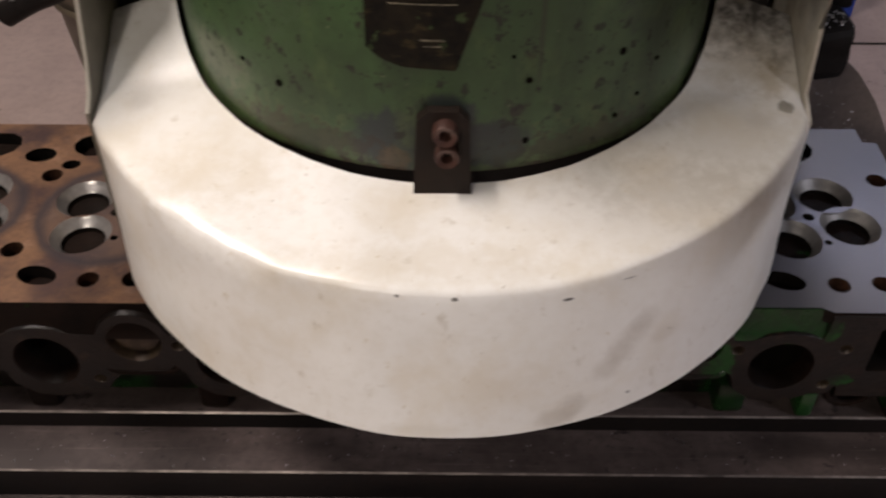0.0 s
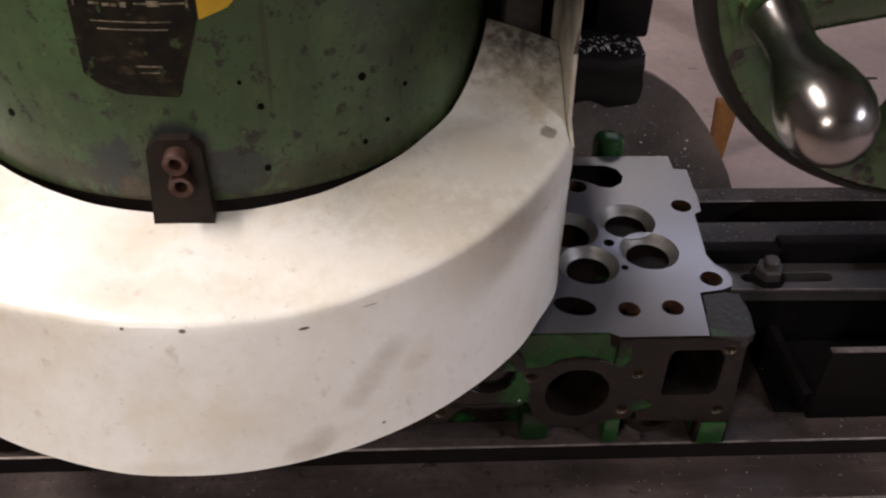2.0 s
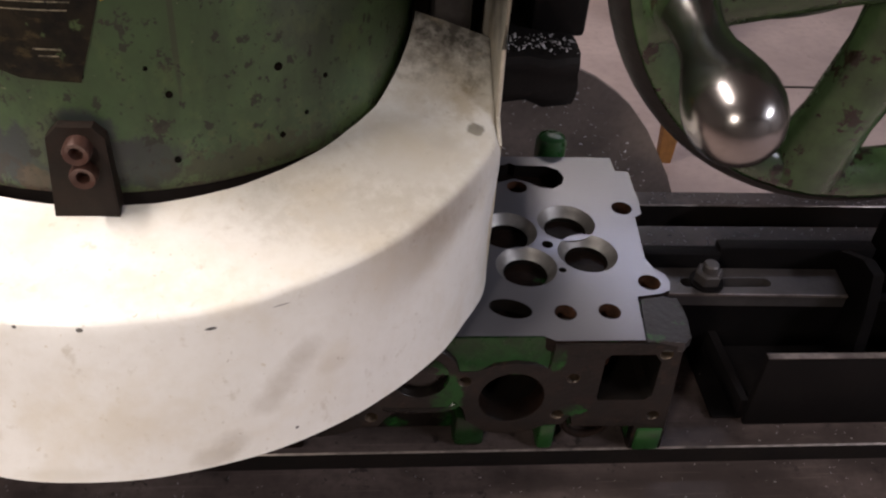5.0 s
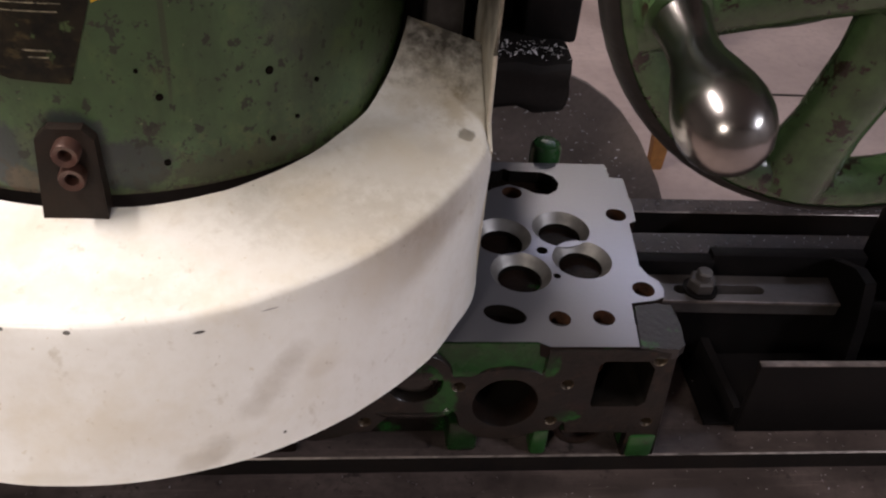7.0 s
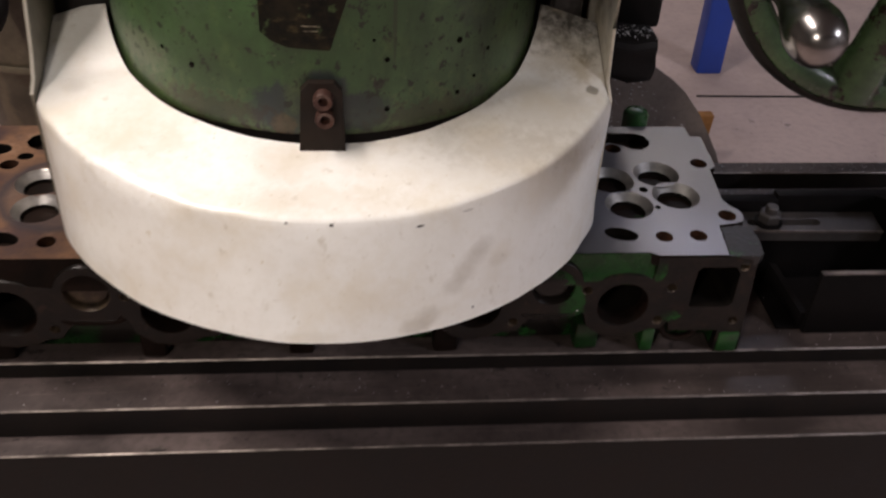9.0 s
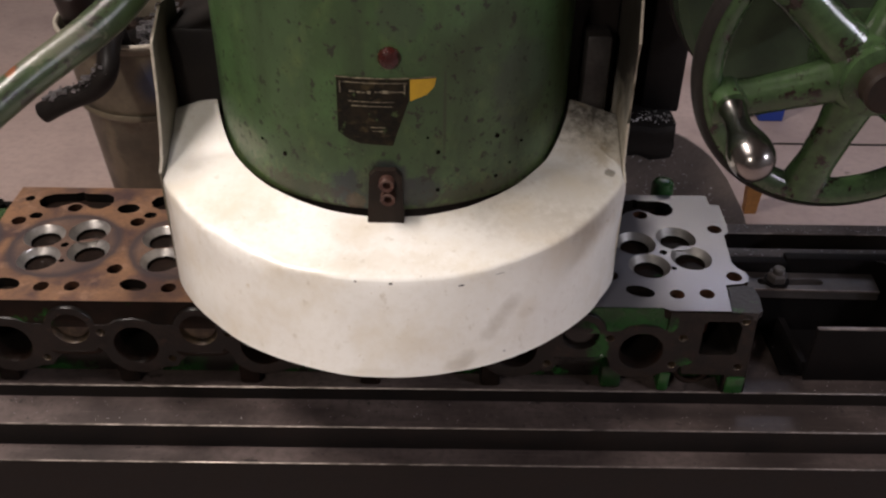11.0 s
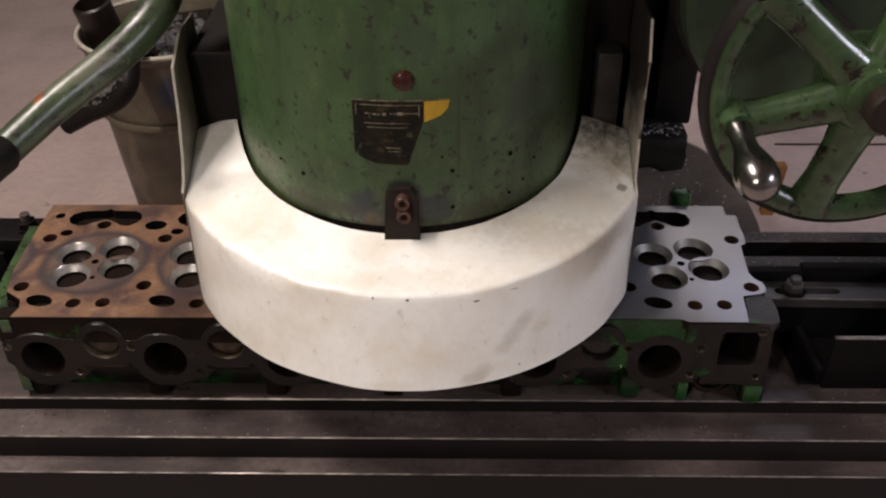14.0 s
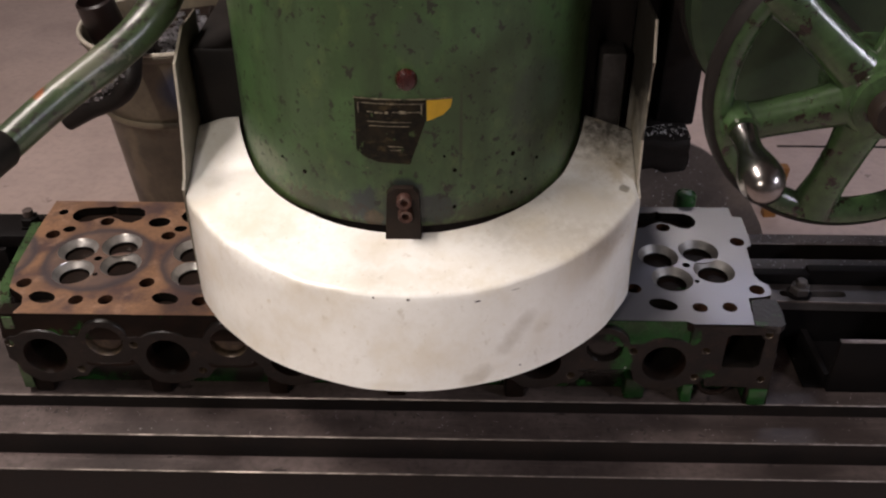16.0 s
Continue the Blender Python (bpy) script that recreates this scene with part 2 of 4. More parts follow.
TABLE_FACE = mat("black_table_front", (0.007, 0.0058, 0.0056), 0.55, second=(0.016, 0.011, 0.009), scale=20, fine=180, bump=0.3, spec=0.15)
# edge highlights put into the colour as bright worn steel
EDGE_HIGHLIGHT = mat("bright_edge_highlight", (0.26, 0.22, 0.20), 0.4, 0.6, second=(0.05, 0.04, 0.036), scale=35, fine=160, amount=0.95, bump=0.3)
CLAMP_STEEL = mat("dark_clamp_steel", (0.0048, 0.0042, 0.0044), 0.5, second=(0.009, 0.0075, 0.0072), scale=30, fine=200, bump=0.3, spec=0.06)
STRAP_STEEL = mat("grey_strap_steel", (0.058, 0.051, 0.050), 0.42, 0.2, second=(0.026, 0.022, 0.021), scale=30, fine=200, bump=0.3, spec=0.35)
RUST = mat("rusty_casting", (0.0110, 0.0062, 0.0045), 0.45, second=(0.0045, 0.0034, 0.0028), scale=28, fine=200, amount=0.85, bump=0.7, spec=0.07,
           chips=(0.008, 0.040, 0.007), chip_scale=13, chip_level=0.62)
CAST_GREEN = mat("green_engine_enamel", (0.009, 0.046, 0.009), 0.28, second=(0.005, 0.009, 0.004), scale=18, fine=200, amount=0.95, bump=0.6, spec=0.3,
                 chips=(0.008, 0.006, 0.0048), chip_scale=13, chip_level=0.48)
CAP_GREEN = mat("bright_green_enamel", (0.010, 0.058, 0.010), 0.3, second=(0.008, 0.030, 0.008), scale=40, amount=0.7, chips=(0.015, 0.011, 0.008), chip_scale=40, chip_level=0.58)
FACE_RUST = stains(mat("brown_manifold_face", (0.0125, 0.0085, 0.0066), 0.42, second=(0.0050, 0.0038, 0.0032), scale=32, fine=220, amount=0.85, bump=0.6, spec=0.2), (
    ((-0.0065, -0.1, DECK - 0.017), (0.0055, 0.03, 0.011), (0.008, 0.060, 0.009), 0.9, 1.6),
    ((0.0110, -0.1, DECK - 0.066), (0.0095, 0.03, 0.0058), (0.009, 0.064, 0.010), 0.9, 1.5),
    ((-0.078, -0.1, DECK - 0.050), (0.012, 0.03, 0.022), (0.009, 0.060, 0.010), 0.8, 1.2),
    ((0.016, -0.1, DECK - 0.055), (0.012, 0.03, 0.006), (0.040, 0.014, 0.010), 0.35, 2.0)), 0.8, 260)
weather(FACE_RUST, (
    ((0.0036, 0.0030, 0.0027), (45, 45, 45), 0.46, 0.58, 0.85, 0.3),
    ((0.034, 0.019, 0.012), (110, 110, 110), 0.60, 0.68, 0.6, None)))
PLUG = mat("worn_plug_metal", (0.085, 0.060, 0.038), 0.42, 0.4, second=(0.022, 0.014, 0.010), scale=90, fine=260, amount=0.9, bump=0.5)
HOLE_RUST = mat("rusty_hole", (0.050, 0.022, 0.012), 0.7, second=(0.012, 0.007, 0.005), scale=90, fine=300, amount=0.9, bump=0.4, spec=0.1)
PAD = mat("as_cast_pad", (0.012, 0.0105, 0.0110), 0.4, 0.1, second=(0.018, 0.0155, 0.0155), scale=70, fine=260, amount=0.9, bump=0.9, chips=(0.016, 0.060, 0.014), chip_scale=60, chip_level=0.60)
# darker copy of the green paint: the gearbox cover's shade is in the colour
SHADED_GREEN = mat("shaded_green_paint", (0.026, 0.042, 0.021), 0.45, second=(0.012, 0.018, 0.010), scale=14, fine=90, amount=0.8, bump=0.3, spec=0.3)
# near-black: the shade inside openings is put into the colour
BORE = mat("black_bore_shade", (0.004, 0.0035, 0.003), 0.8, second=(0.010, 0.0065, 0.0045), scale=40, bump=0.3, spec=0.06)
SEAT = mat("ground_valve_seat", (0.50, 0.48, 0.46), 0.34, 0.85, second=(0.20, 0.18, 0.17), scale=60, bump=0.08)
SEAT_DULL = mat("dull_valve_seat", (0.24, 0.23, 0.22), 0.5, 0.7, second=(0.12, 0.11, 0.105), scale=60, bump=0.08)
CHROME = mat("polished_steel", (0.28, 0.265, 0.258), 0.22, 1.0, second=(0.20, 0.18, 0.17), scale=30, fine=160, amount=0.6, bump=0.04, rvar=0.07)
LEVER_PAINT = stains(mat("worn_lever_paint", (0.040, 0.062, 0.026), 0.34, second=(0.018, 0.026, 0.012), scale=24, fine=130, amount=0.9,
                  chips=(0.012, 0.009, 0.006), chip_scale=60, chip_level=0.56, bump=0.5), (
    # pale patch on the upper edge: wear with a highlight painted in; then orange rust
    ((-0.560, -0.085, DECK + 0.262), (0.060, 0.060, 0.020), (0.17, 0.155, 0.12), 0.4, 3.0),
    ((-0.580, -0.100, DECK + 0.245), (0.006, 0.02, 0.004), (0.20, 0.060, 0.020), 0.8, 1.2)), 0.7, 90)
GUIDE = mat("oily_guide_steel", (0.040, 0.036, 0.035), 0.4, 0.2, second=(0.014, 0.012, 0.011), scale=40, fine=200, amount=0.9, bump=0.4, spec=0.3)
BRACKET = mat("brown_bracket_steel", (0.014, 0.010, 0.008), 0.5, second=(0.026, 0.015, 0.010), scale=60, fine=260, bump=0.5, spec=0.2)
BOLT = mat("rusty_bolt", (0.085, 0.038, 0.028), 0.42, 0.4, second=(0.05, 0.03, 0.025), scale=120, bump=0.3)
CONCRETE = mat("workshop_concrete", (0.52, 0.405, 0.370), 0.75, second=(0.34, 0.262, 0.24), scale=2.2, fine=40, amount=0.75, bump=0.4,
               chips=(0.24, 0.19, 0.175), chip_scale=7, chip_level=0.64)
WALL = mat("painted_block_wall", (0.24, 0.22, 0.20), 0.8, scale=1.5, fine=60, amount=0.3)
CEIL = mat("ceiling_board", (0.28, 0.26, 0.245), 0.85, scale=1.2, fine=40, amount=0.25)
BIN = stains(mat("stained_bin", (0.115, 0.092, 0.060), 0.5, second=(0.055, 0.045, 0.03), scale=7, fine=60, amount=0.9, chips=(0.07, 0.05, 0.03), chip_scale=12, chip_level=0.6), (
    ((0.06, -0.21, 0.47), (0.055, 0.2, 0.075), (0.012, 0.022, 0.055), 0.85, 0.8),
    ((0.10, -0.20, 0.25), (0.05, 0.2, 0.20), (0.035, 0.028, 0.018), 0.8, 1.6),
    ((-0.10, -0.19, 0.20), (0.03, 0.2, 0.18), (0.20, 0.16, 0.10), 0.6, 2.0)), 0.5, 14)
SWARF = mat("metal_swarf", (0.42, 0.41, 0.43), 0.4, 0.9, second=(0.08, 0.07, 0.07), scale=90, fine=500, amount=0.8, bump=1.0, dist=0.003)
SCRAP_RUST = mat("oily_rusty_scrap", (0.014, 0.007, 0.006), 0.4, second=(0.010, 0.006, 0.005), scale=20, fine=140, amount=0.9, bump=0.5)
CHIP = mat("bright_turnings", (0.62, 0.60, 0.60), 0.4, 0.35, second=(0.30, 0.28, 0.28), scale=200, amount=0.6, bump=0.0)
BLUE = mat("blue_paint", (0.02, 0.06, 0.36), 0.45, scale=8, amount=0.4)
YELLOW = mat("yellow_plate_corner", (0.52, 0.32, 0.015), 0.4, scale=60, amount=0.4)
PLATE = mat("black_name_plate", (0.0045, 0.004, 0.003), 0.5, second=(0.020, 0.015, 0.008), scale=60, amount=0.9, bump=0.3, spec=0.15)
PRINT = mat("pale_plate_print", (0.24, 0.21, 0.14), 0.5, second=(0.02, 0.017, 0.010), scale=160, amount=0.95, chips=(0.012, 0.010, 0.007), chip_scale=180, chip_level=0.56)
weather(PLATE, (
    ((0.060, 0.045, 0.020), (70, 70, 160), 0.56, 0.66, 0.6, None),
    ((0.050, 0.075, 0.030), (120, 120, 90), 0.62, 0.66, 0.8, None)))
RED = mat("red_button", (0.034, 0.006, 0.005), 0.28, scale=80, amount=0.5)
FLAP = mat("brown_splash_plate", (0.23, 0.18, 0.155), 0.6, 0.1, second=(0.09, 0.07, 0.06), scale=12, fine=160, amount=0.6)
ORANGE = mat("orange_rust", (0.30, 0.13, 0.03), 0.6, scale=40, amount=0.7)
TUBE = bpy.data.materials.new("fluorescent_tube")
TUBE.use_nodes = True
TUBE.node_tree.nodes["Principled BSDF"].inputs["Emission Color"].default_value = (1, 0.94, 0.86, 1)
TUBE.node_tree.nodes["Principled BSDF"].inputs["Emission Strength"].default_value = 6

# deck: burnt brown where it is not yet milled, bright where the cutter has passed
DECK_MAT = mat("cylinder_head_deck", (0.34, 0.19, 0.11), 0.36, 0.5, second=(0.12, 0.07, 0.052), scale=16, fine=240, amount=0.85, bump=0.15)


def mill_deck(m):
    nt = m.node_tree
    b = nt.nodes["Principled BSDF"]
    old = b.inputs["Base Color"].links[0].from_socket
    old_r = b.inputs["Roughness"].links[0].from_socket
    tc = nt.nodes.new("ShaderNodeTexCoord")
    sep = nt.nodes.new("ShaderNodeSeparateXYZ")
    nt.links.new(tc.outputs["Object"], sep.inputs[0])
    cut = nt.nodes.new("ShaderNodeMapRange")
    cut.inputs["From Min"].default_value, cut.inputs["From Max"].default_value = -0.262, -0.258
    nt.links.new(sep.outputs[0], cut.inputs["Value"])
    mx = nt.nodes.new("ShaderNodeMix")
    mx.data_type = "RGBA"
    nt.links.new(cut.outputs[0], mx.inputs[0])
    nt.links.new(old, mx.inputs[6])
    mx.inputs[7].default_value = (0.170, 0.167, 0.184, 1)
    nt.links.new(mx.outputs[2], b.inputs["Base Color"])
    # dark gasket rings burnt into the unmilled face round each cylinder
    def calc(op, a, c=0.0):
        n = nt.nodes.new("ShaderNodeMath")
        n.operation = op
        for sock, val in ((n.inputs[0], a), (n.inputs[1], c)):
            if isinstance(val, bpy.types.NodeSocket):
                nt.links.new(val, sock)
            else:
                sock.default_value = val
        return n.outputs[0]
    lx = calc("SUBTRACT", calc("FLOORED_MODULO", calc("ADD", sep.outputs[0], 0.064), 0.128), 0.064)
    rad = calc("SQRT", calc("ADD", calc("MULTIPLY", lx, lx), calc("MULTIPLY", sep.outputs[1], sep.outputs[1])))
    wob = nt.nodes.new("ShaderNodeTexNoise")
    wob.inputs["Scale"].default_value = 60
    nt.links.new(tc.outputs["Object"], wob.inputs["Vector"])
    rr = calc("ADD", rad, calc("MULTIPLY", wob.outputs["Fac"], 0.006))
    inside = nt.nodes.new("ShaderNodeMapRange")
    inside.inputs["From Min"].default_value, inside.inputs["From Max"].default_value = 0.0625, 0.0595
    nt.links.new(rr, inside.inputs["Value"])
    edge = nt.nodes.new("ShaderNodeMapRange")
    edge.inputs["From Min"].default_value, edge.inputs["From Max"].default_value = 0.008, 0.0
    nt.links.new(calc("ABSOLUTE", calc("SUBTRACT", rr, 0.058)), edge.inputs["Value"])
    def over(fac, below, colour):
        n = nt.nodes.new("ShaderNodeMix")
        n.data_type = "RGBA"
        nt.links.new(fac, n.inputs[0])
        nt.links.new(below, n.inputs[6])
        n.inputs[7].default_value = (*colour, 1)
        return n.outputs[2]
    burnt = over(calc("MULTIPLY", inside.outputs[0], 0.65), old, (0.13, 0.095, 0.085))
    burnt = over(calc("MULTIPLY", edge.outputs[0], 0.8), burnt, (0.055, 0.048, 0.055))
    nt.links.new(burnt, mx.inputs[6])
    mr = nt.nodes.new("ShaderNodeMix")
    nt.links.new(cut.outputs[0], mr.inputs[0])
    nt.links.new(old_r, mr.inputs[2])
    mr.inputs[3].default_value = 0.29
    nt.links.new(mr.outputs[0], b.inputs["Roughness"])
    an = nt.nodes.new("ShaderNodeMath")
    an.operation = "MULTIPLY"
    an.inputs[1].default_value = 0.85
    nt.links.new(cut.outputs[0], an.inputs[0])
    nt.links.new(an.outputs[0], b.inputs["Anisotropic"])
    b.inputs["Anisotropic Rotation"].default_value = 0.25
    # the cutter leaves arcs: grooves follow a circle of its radius
    tg = nt.nodes.new("ShaderNodeCombineXYZ")
    nt.links.new(calc("SUBTRACT", 0.0635, sep.outputs[1]), tg.inputs[0])
    tg.inputs[1].default_value = 0.17
    nt.links.new(tg.outputs[0], b.inputs["Tangent"])


weather(DECK_MAT, (
    ((0.070, 0.050, 0.060), (24, 24, 24), 0.46, 0.64, 0.75, 0.28),
    ((0.46, 0.29, 0.20), (40, 40, 40), 0.56, 0.70, 0.6, None),
    ((0.040, 0.028, 0.024), (130, 130, 130), 0.62, 0.70, 0.6, None)))
mill_deck(DECK_MAT)


# ---- mesh helpers ----
def thing(name, label, category, group="", kind="", at=(0, 0, 0)):
    ob = new(name)
    ob.location = at
    ob.empty_display_size = 0.05
    return tagged(ob, label, category, group, kind)


def mesh_of(name, bm, material, angle=35):
    bmesh.ops.recalc_face_normals(bm, faces=bm.faces)
    me = bpy.data.meshes.new(name)
    bm.to_mesh(me)
    bm.free()
    for mm in (material if isinstance(material, (list, tuple)) else (material,)):
        me.materials.append(mm)
    me.polygons.foreach_set("use_smooth", [True] * len(me.polygons))
    me.set_sharp_from_angle(angle=radians(angle))
    return me


def part(name, bm, material, parent=None, label="", angle=35):
    ob = new(name, mesh_of(name, bm, material, angle))
    if parent:
        ob.parent = parent
    if label:
        ob["label"] = label
    return ob


def solid(name, bm, material, label, category, group="", kind="", angle=35):
    return tagged(new(name, mesh_of(name, bm, material, angle)), label, category, group, kind)


def box(bm, x0, x1, y0, y1, z0, z1, bevel=0.0):
    vs = [bm.verts.new((x, y, z)) for x in (x0, x1) for y in (y0, y1) for z in (z0, z1)]
    fs = [bm.faces.new([vs[i] for i in f]) for f in ((0, 1, 3, 2), (4, 6, 7, 5), (0, 4, 5, 1), (2, 3, 7, 6), (0, 2, 6, 4), (1, 5, 7, 3))]
    if bevel:
        es = {e for f in fs for e in f.edges}
        bmesh.ops.bevel(bm, geom=list(es), offset=bevel, segments=2, affect="EDGES", profile=0.5)
    return bm


def cyl(bm, p0, p1, r0, r1=None, seg=24, bevel=0.0):
    """A capped round bar between two points."""
    r1 = r0 if r1 is None else r1
    a, b = Vector(p0), Vector(p1)
    d = (b - a)
    q = d.to_track_quat("Z", "Y").to_matrix()
    n = d.length
    prof = [(r0, 0), (r1, n)] if not bevel else [(r0 - bevel, 0), (r0, bevel), (r1, n - bevel), (r1 - bevel, n)]
    return revolve(bm, prof, seg, Matrix.Translation(a) @ q.to_4x4())


def revolve(bm, prof, seg=32, m=Matrix(), caps=True):
    rings = []
    for r, z in prof:
        rings.append([bm.verts.new(m @ Vector((r * math.cos(2 * math.pi * i / seg), r * math.sin(2 * math.pi * i / seg), z))) for i in range(seg)])
    for a, b in zip(rings, rings[1:]):
        for i in range(seg):
            j = (i + 1) % seg
            bm.faces.new((a[i], a[j], b[j], b[i]))
    if caps:
        bm.faces.new(list(reversed(rings[0])))
        bm.faces.new(rings[-1])
    return bm


def pipe(bm, pts, r, seg=12, radii=None):
    """A bent round bar through a row of points."""
    pts = [Vector(p) for p in pts]
    rings = []
    for i, p in enumerate(pts):
        d = (pts[min(i + 1, len(pts) - 1)] - pts[max(i - 1, 0)]).normalized()
        q = d.to_track_quat("Z", "Y").to_matrix()
        rr = radii[i] if radii else r
        rings.append([bm.verts.new(p + q @ Vector((rr * math.cos(2 * math.pi * k / seg), rr * math.sin(2 * math.pi * k / seg), 0))) for k in range(seg)])
    for a, b in zip(rings, rings[1:]):
        for i in range(seg):
            j = (i + 1) % seg
            bm.faces.new((a[i], a[j], b[j], b[i]))
    bm.faces.new(list(reversed(rings[0])))
    bm.faces.new(rings[-1])
    return bm


def prism(bm, outline, lo, hi, axis="x"):
    """An outline pulled along an axis: (y, z) points along x, (x, z) along y, (x, y) along z."""
    def place(p, k):
        return {"x": (k, p[0], p[1]), "y": (p[0], k, p[1]), "z": (p[0], p[1], k)}[axis]
    a = [bm.verts.new(place(p, lo)) for p in outline]
    b = [bm.verts.new(place(p, hi)) for p in outline]
    n = len(outline)
    for i in range(n):
        j = (i + 1) % n
        bm.faces.new((a[i], a[j], b[j], b[i]))
    bm.faces.new(a)
    bm.faces.new(b)
    return bm


def smooth_path(pts, n=8):
    """Points along a soft curve through the given ones."""
    pts = [Vector(p) for p in pts]
    out = []
    for i in range(len(pts) - 1):
        p0, p1, p2, p3 = pts[max(i - 1, 0)], pts[i], pts[i + 1], pts[min(i + 2, len(pts) - 1)]
        for k in range(n):
            t = k / n
            out.append(0.5 * ((2 * p1) + (p2 - p0) * t + (2 * p0 - 5 * p1 + 4 * p2 - p3) * t * t + (3 * p1 - p0 - 3 * p2 + p3) * t ** 3))
    out.append(pts[-1])
    return out


# ---- the room ----
def room():
    solid("floor", box(bmesh.new(), -5, 5, -4, 6.5, -0.1, 0.0), CONCRETE, "brownish worn concrete workshop floor with stains", "floor", kind="structure")
    solid("ceiling", box(bmesh.new(), -5, 5, -4, 6.5, 3.6, 3.7), CEIL, "plain pale workshop ceiling", "ceiling", kind="structure")
    for n, b in (("wall_north", (-5, 5, 6.5, 6.7)), ("wall_south", (-5, 5, -4.2, -4)), ("wall_west", (-5.2, -5, -4.2, 6.7)), ("wall_east", (5, 5.2, -4.2, 6.7))):
        solid(n, box(bmesh.new(), *b, 0, 3.6), WALL, "plain painted workshop wall", "wall", kind="structure")
    bm = bmesh.new()
    box(bm, 0.86, 1.35, 1.975, 1.985, -0.002, 0.002)
    solid("floor_joint", bm, BLACK_STEEL, "dark joint across the concrete floor", "floor joint", kind="structure")


# ---- machine ----
CX, CY, DR = -0.2685, 0.0635, 0.1745     # spindle axis and housing radius
GX, GY, GR = -0.2663, 0.061, 0.2485   # arc of the guard's fold
HALF = 0.2165                         # half width to the guard's lever side
HALF_WHEEL = 0.2198                   # and to the side by the handwheel
PLATE_BACK = 0.017                    # rear end of the guard's top plate


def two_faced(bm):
    """Fronts take the near-black second material, chamfers the third, a highlight put into the colour."""
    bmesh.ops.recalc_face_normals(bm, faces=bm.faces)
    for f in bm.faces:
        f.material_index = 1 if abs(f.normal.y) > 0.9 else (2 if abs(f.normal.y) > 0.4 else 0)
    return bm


def machine_table():
    t = thing("machine_table", "long dark iron milling table with slots and stepped front", "machine table")
    z = DECK
    e = 0.0011
    for name, prof in (
        ("table_top", [(-0.099, -0.27), (-0.099, -0.110 - e), (-0.099 + e, -0.110), (0.100 - e, -0.110), (0.100, -0.110 - e), (0.100, -0.135), (0.1295, -0.135), (0.1295, -0.110 - e), (0.1295 + e, -0.110), (0.1666 - e, -0.110),
                       (0.1666, -0.110 - e), (0.1666, -0.142), (0.1999, -0.142), (0.1999, -0.110 - e), (0.1999 + e, -0.110), (0.222, -0.110), (0.222, -0.27)]),
        ("upper_ledge", [(-0.139, -0.27), (-0.139, -0.1265 - e), (-0.139 + e, -0.1265), (-0.0992, -0.1265), (-0.0992, -0.27)]),
        ("lower_ledge", [(-0.161, -0.27), (-0.161, -0.157 - e), (-0.161 + e, -0.157), (-0.1392, -0.157), (-0.1392, -0.27)])):
        part(name, two_faced(prism(bmesh.new(), [(y, z + h) for y, h in prof], -1.5, 1.2)), (TABLE_STEEL, TABLE_FACE, EDGE_HIGHLIGHT), t, angle=25)
    return t


def machine_bed():
    t = thing("machine_bed", "dark oily iron machine bed under the table", "machine bed")
    part("bed", box(bmesh.new(), -1.1, 0.9, -0.13, 0.2, 0.12, DECK - 0.27, 0.01), BLACK_STEEL, t)
    part("foot", box(bmesh.new(), -1.0, 0.8, -0.2, 0.75, 0.0, 0.12, 0.01), BLACK_STEEL, t)
    part("column", box(bmesh.new(), -0.45, 0.02, 0.45, 0.75, 0.12, 2.0, 0.015), BLACK_STEEL, t)
    return t


def spindle_head():
    t = thing("spindle_head", "green painted round spindle housing of a milling machine", "spindle housing")
    z = DECK
    prof = [(DR - 0.006, 0.1205), (DR - 0.001, 0.1215), (DR, 0.125)] + [(DR, 0.14 + 0.02 * i) for i in range(24)] + [(0.172, 0.62)]
    bm = bmesh.new()
    revolve(bm, [(r, h + z) for r, h in prof], 96, Matrix.Translation((CX, CY, 0)))
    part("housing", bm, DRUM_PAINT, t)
    # black core added so the gap between housing and guard stays dark
    part("gap_core", cyl(bmesh.new(), (CX, CY, z + 0.03), (CX, CY, z + 0.123), 0.1675, seg=72), BLACK_STEEL, t, "black core added behind the gap under the housing")
    bm = box(bmesh.new(), -0.40, -0.14, 0.20, 0.5, z + 0.2, z + 0.7, 0.01)
    part("slide_arm", bm, GREEN, t)
    return t


def plate_height(y):
    """The guard's top plate tilts up towards the machine."""
    return 0.1015 + 0.205 * (y + 0.1875) + 0.32 * max(0.0, y + 0.035)


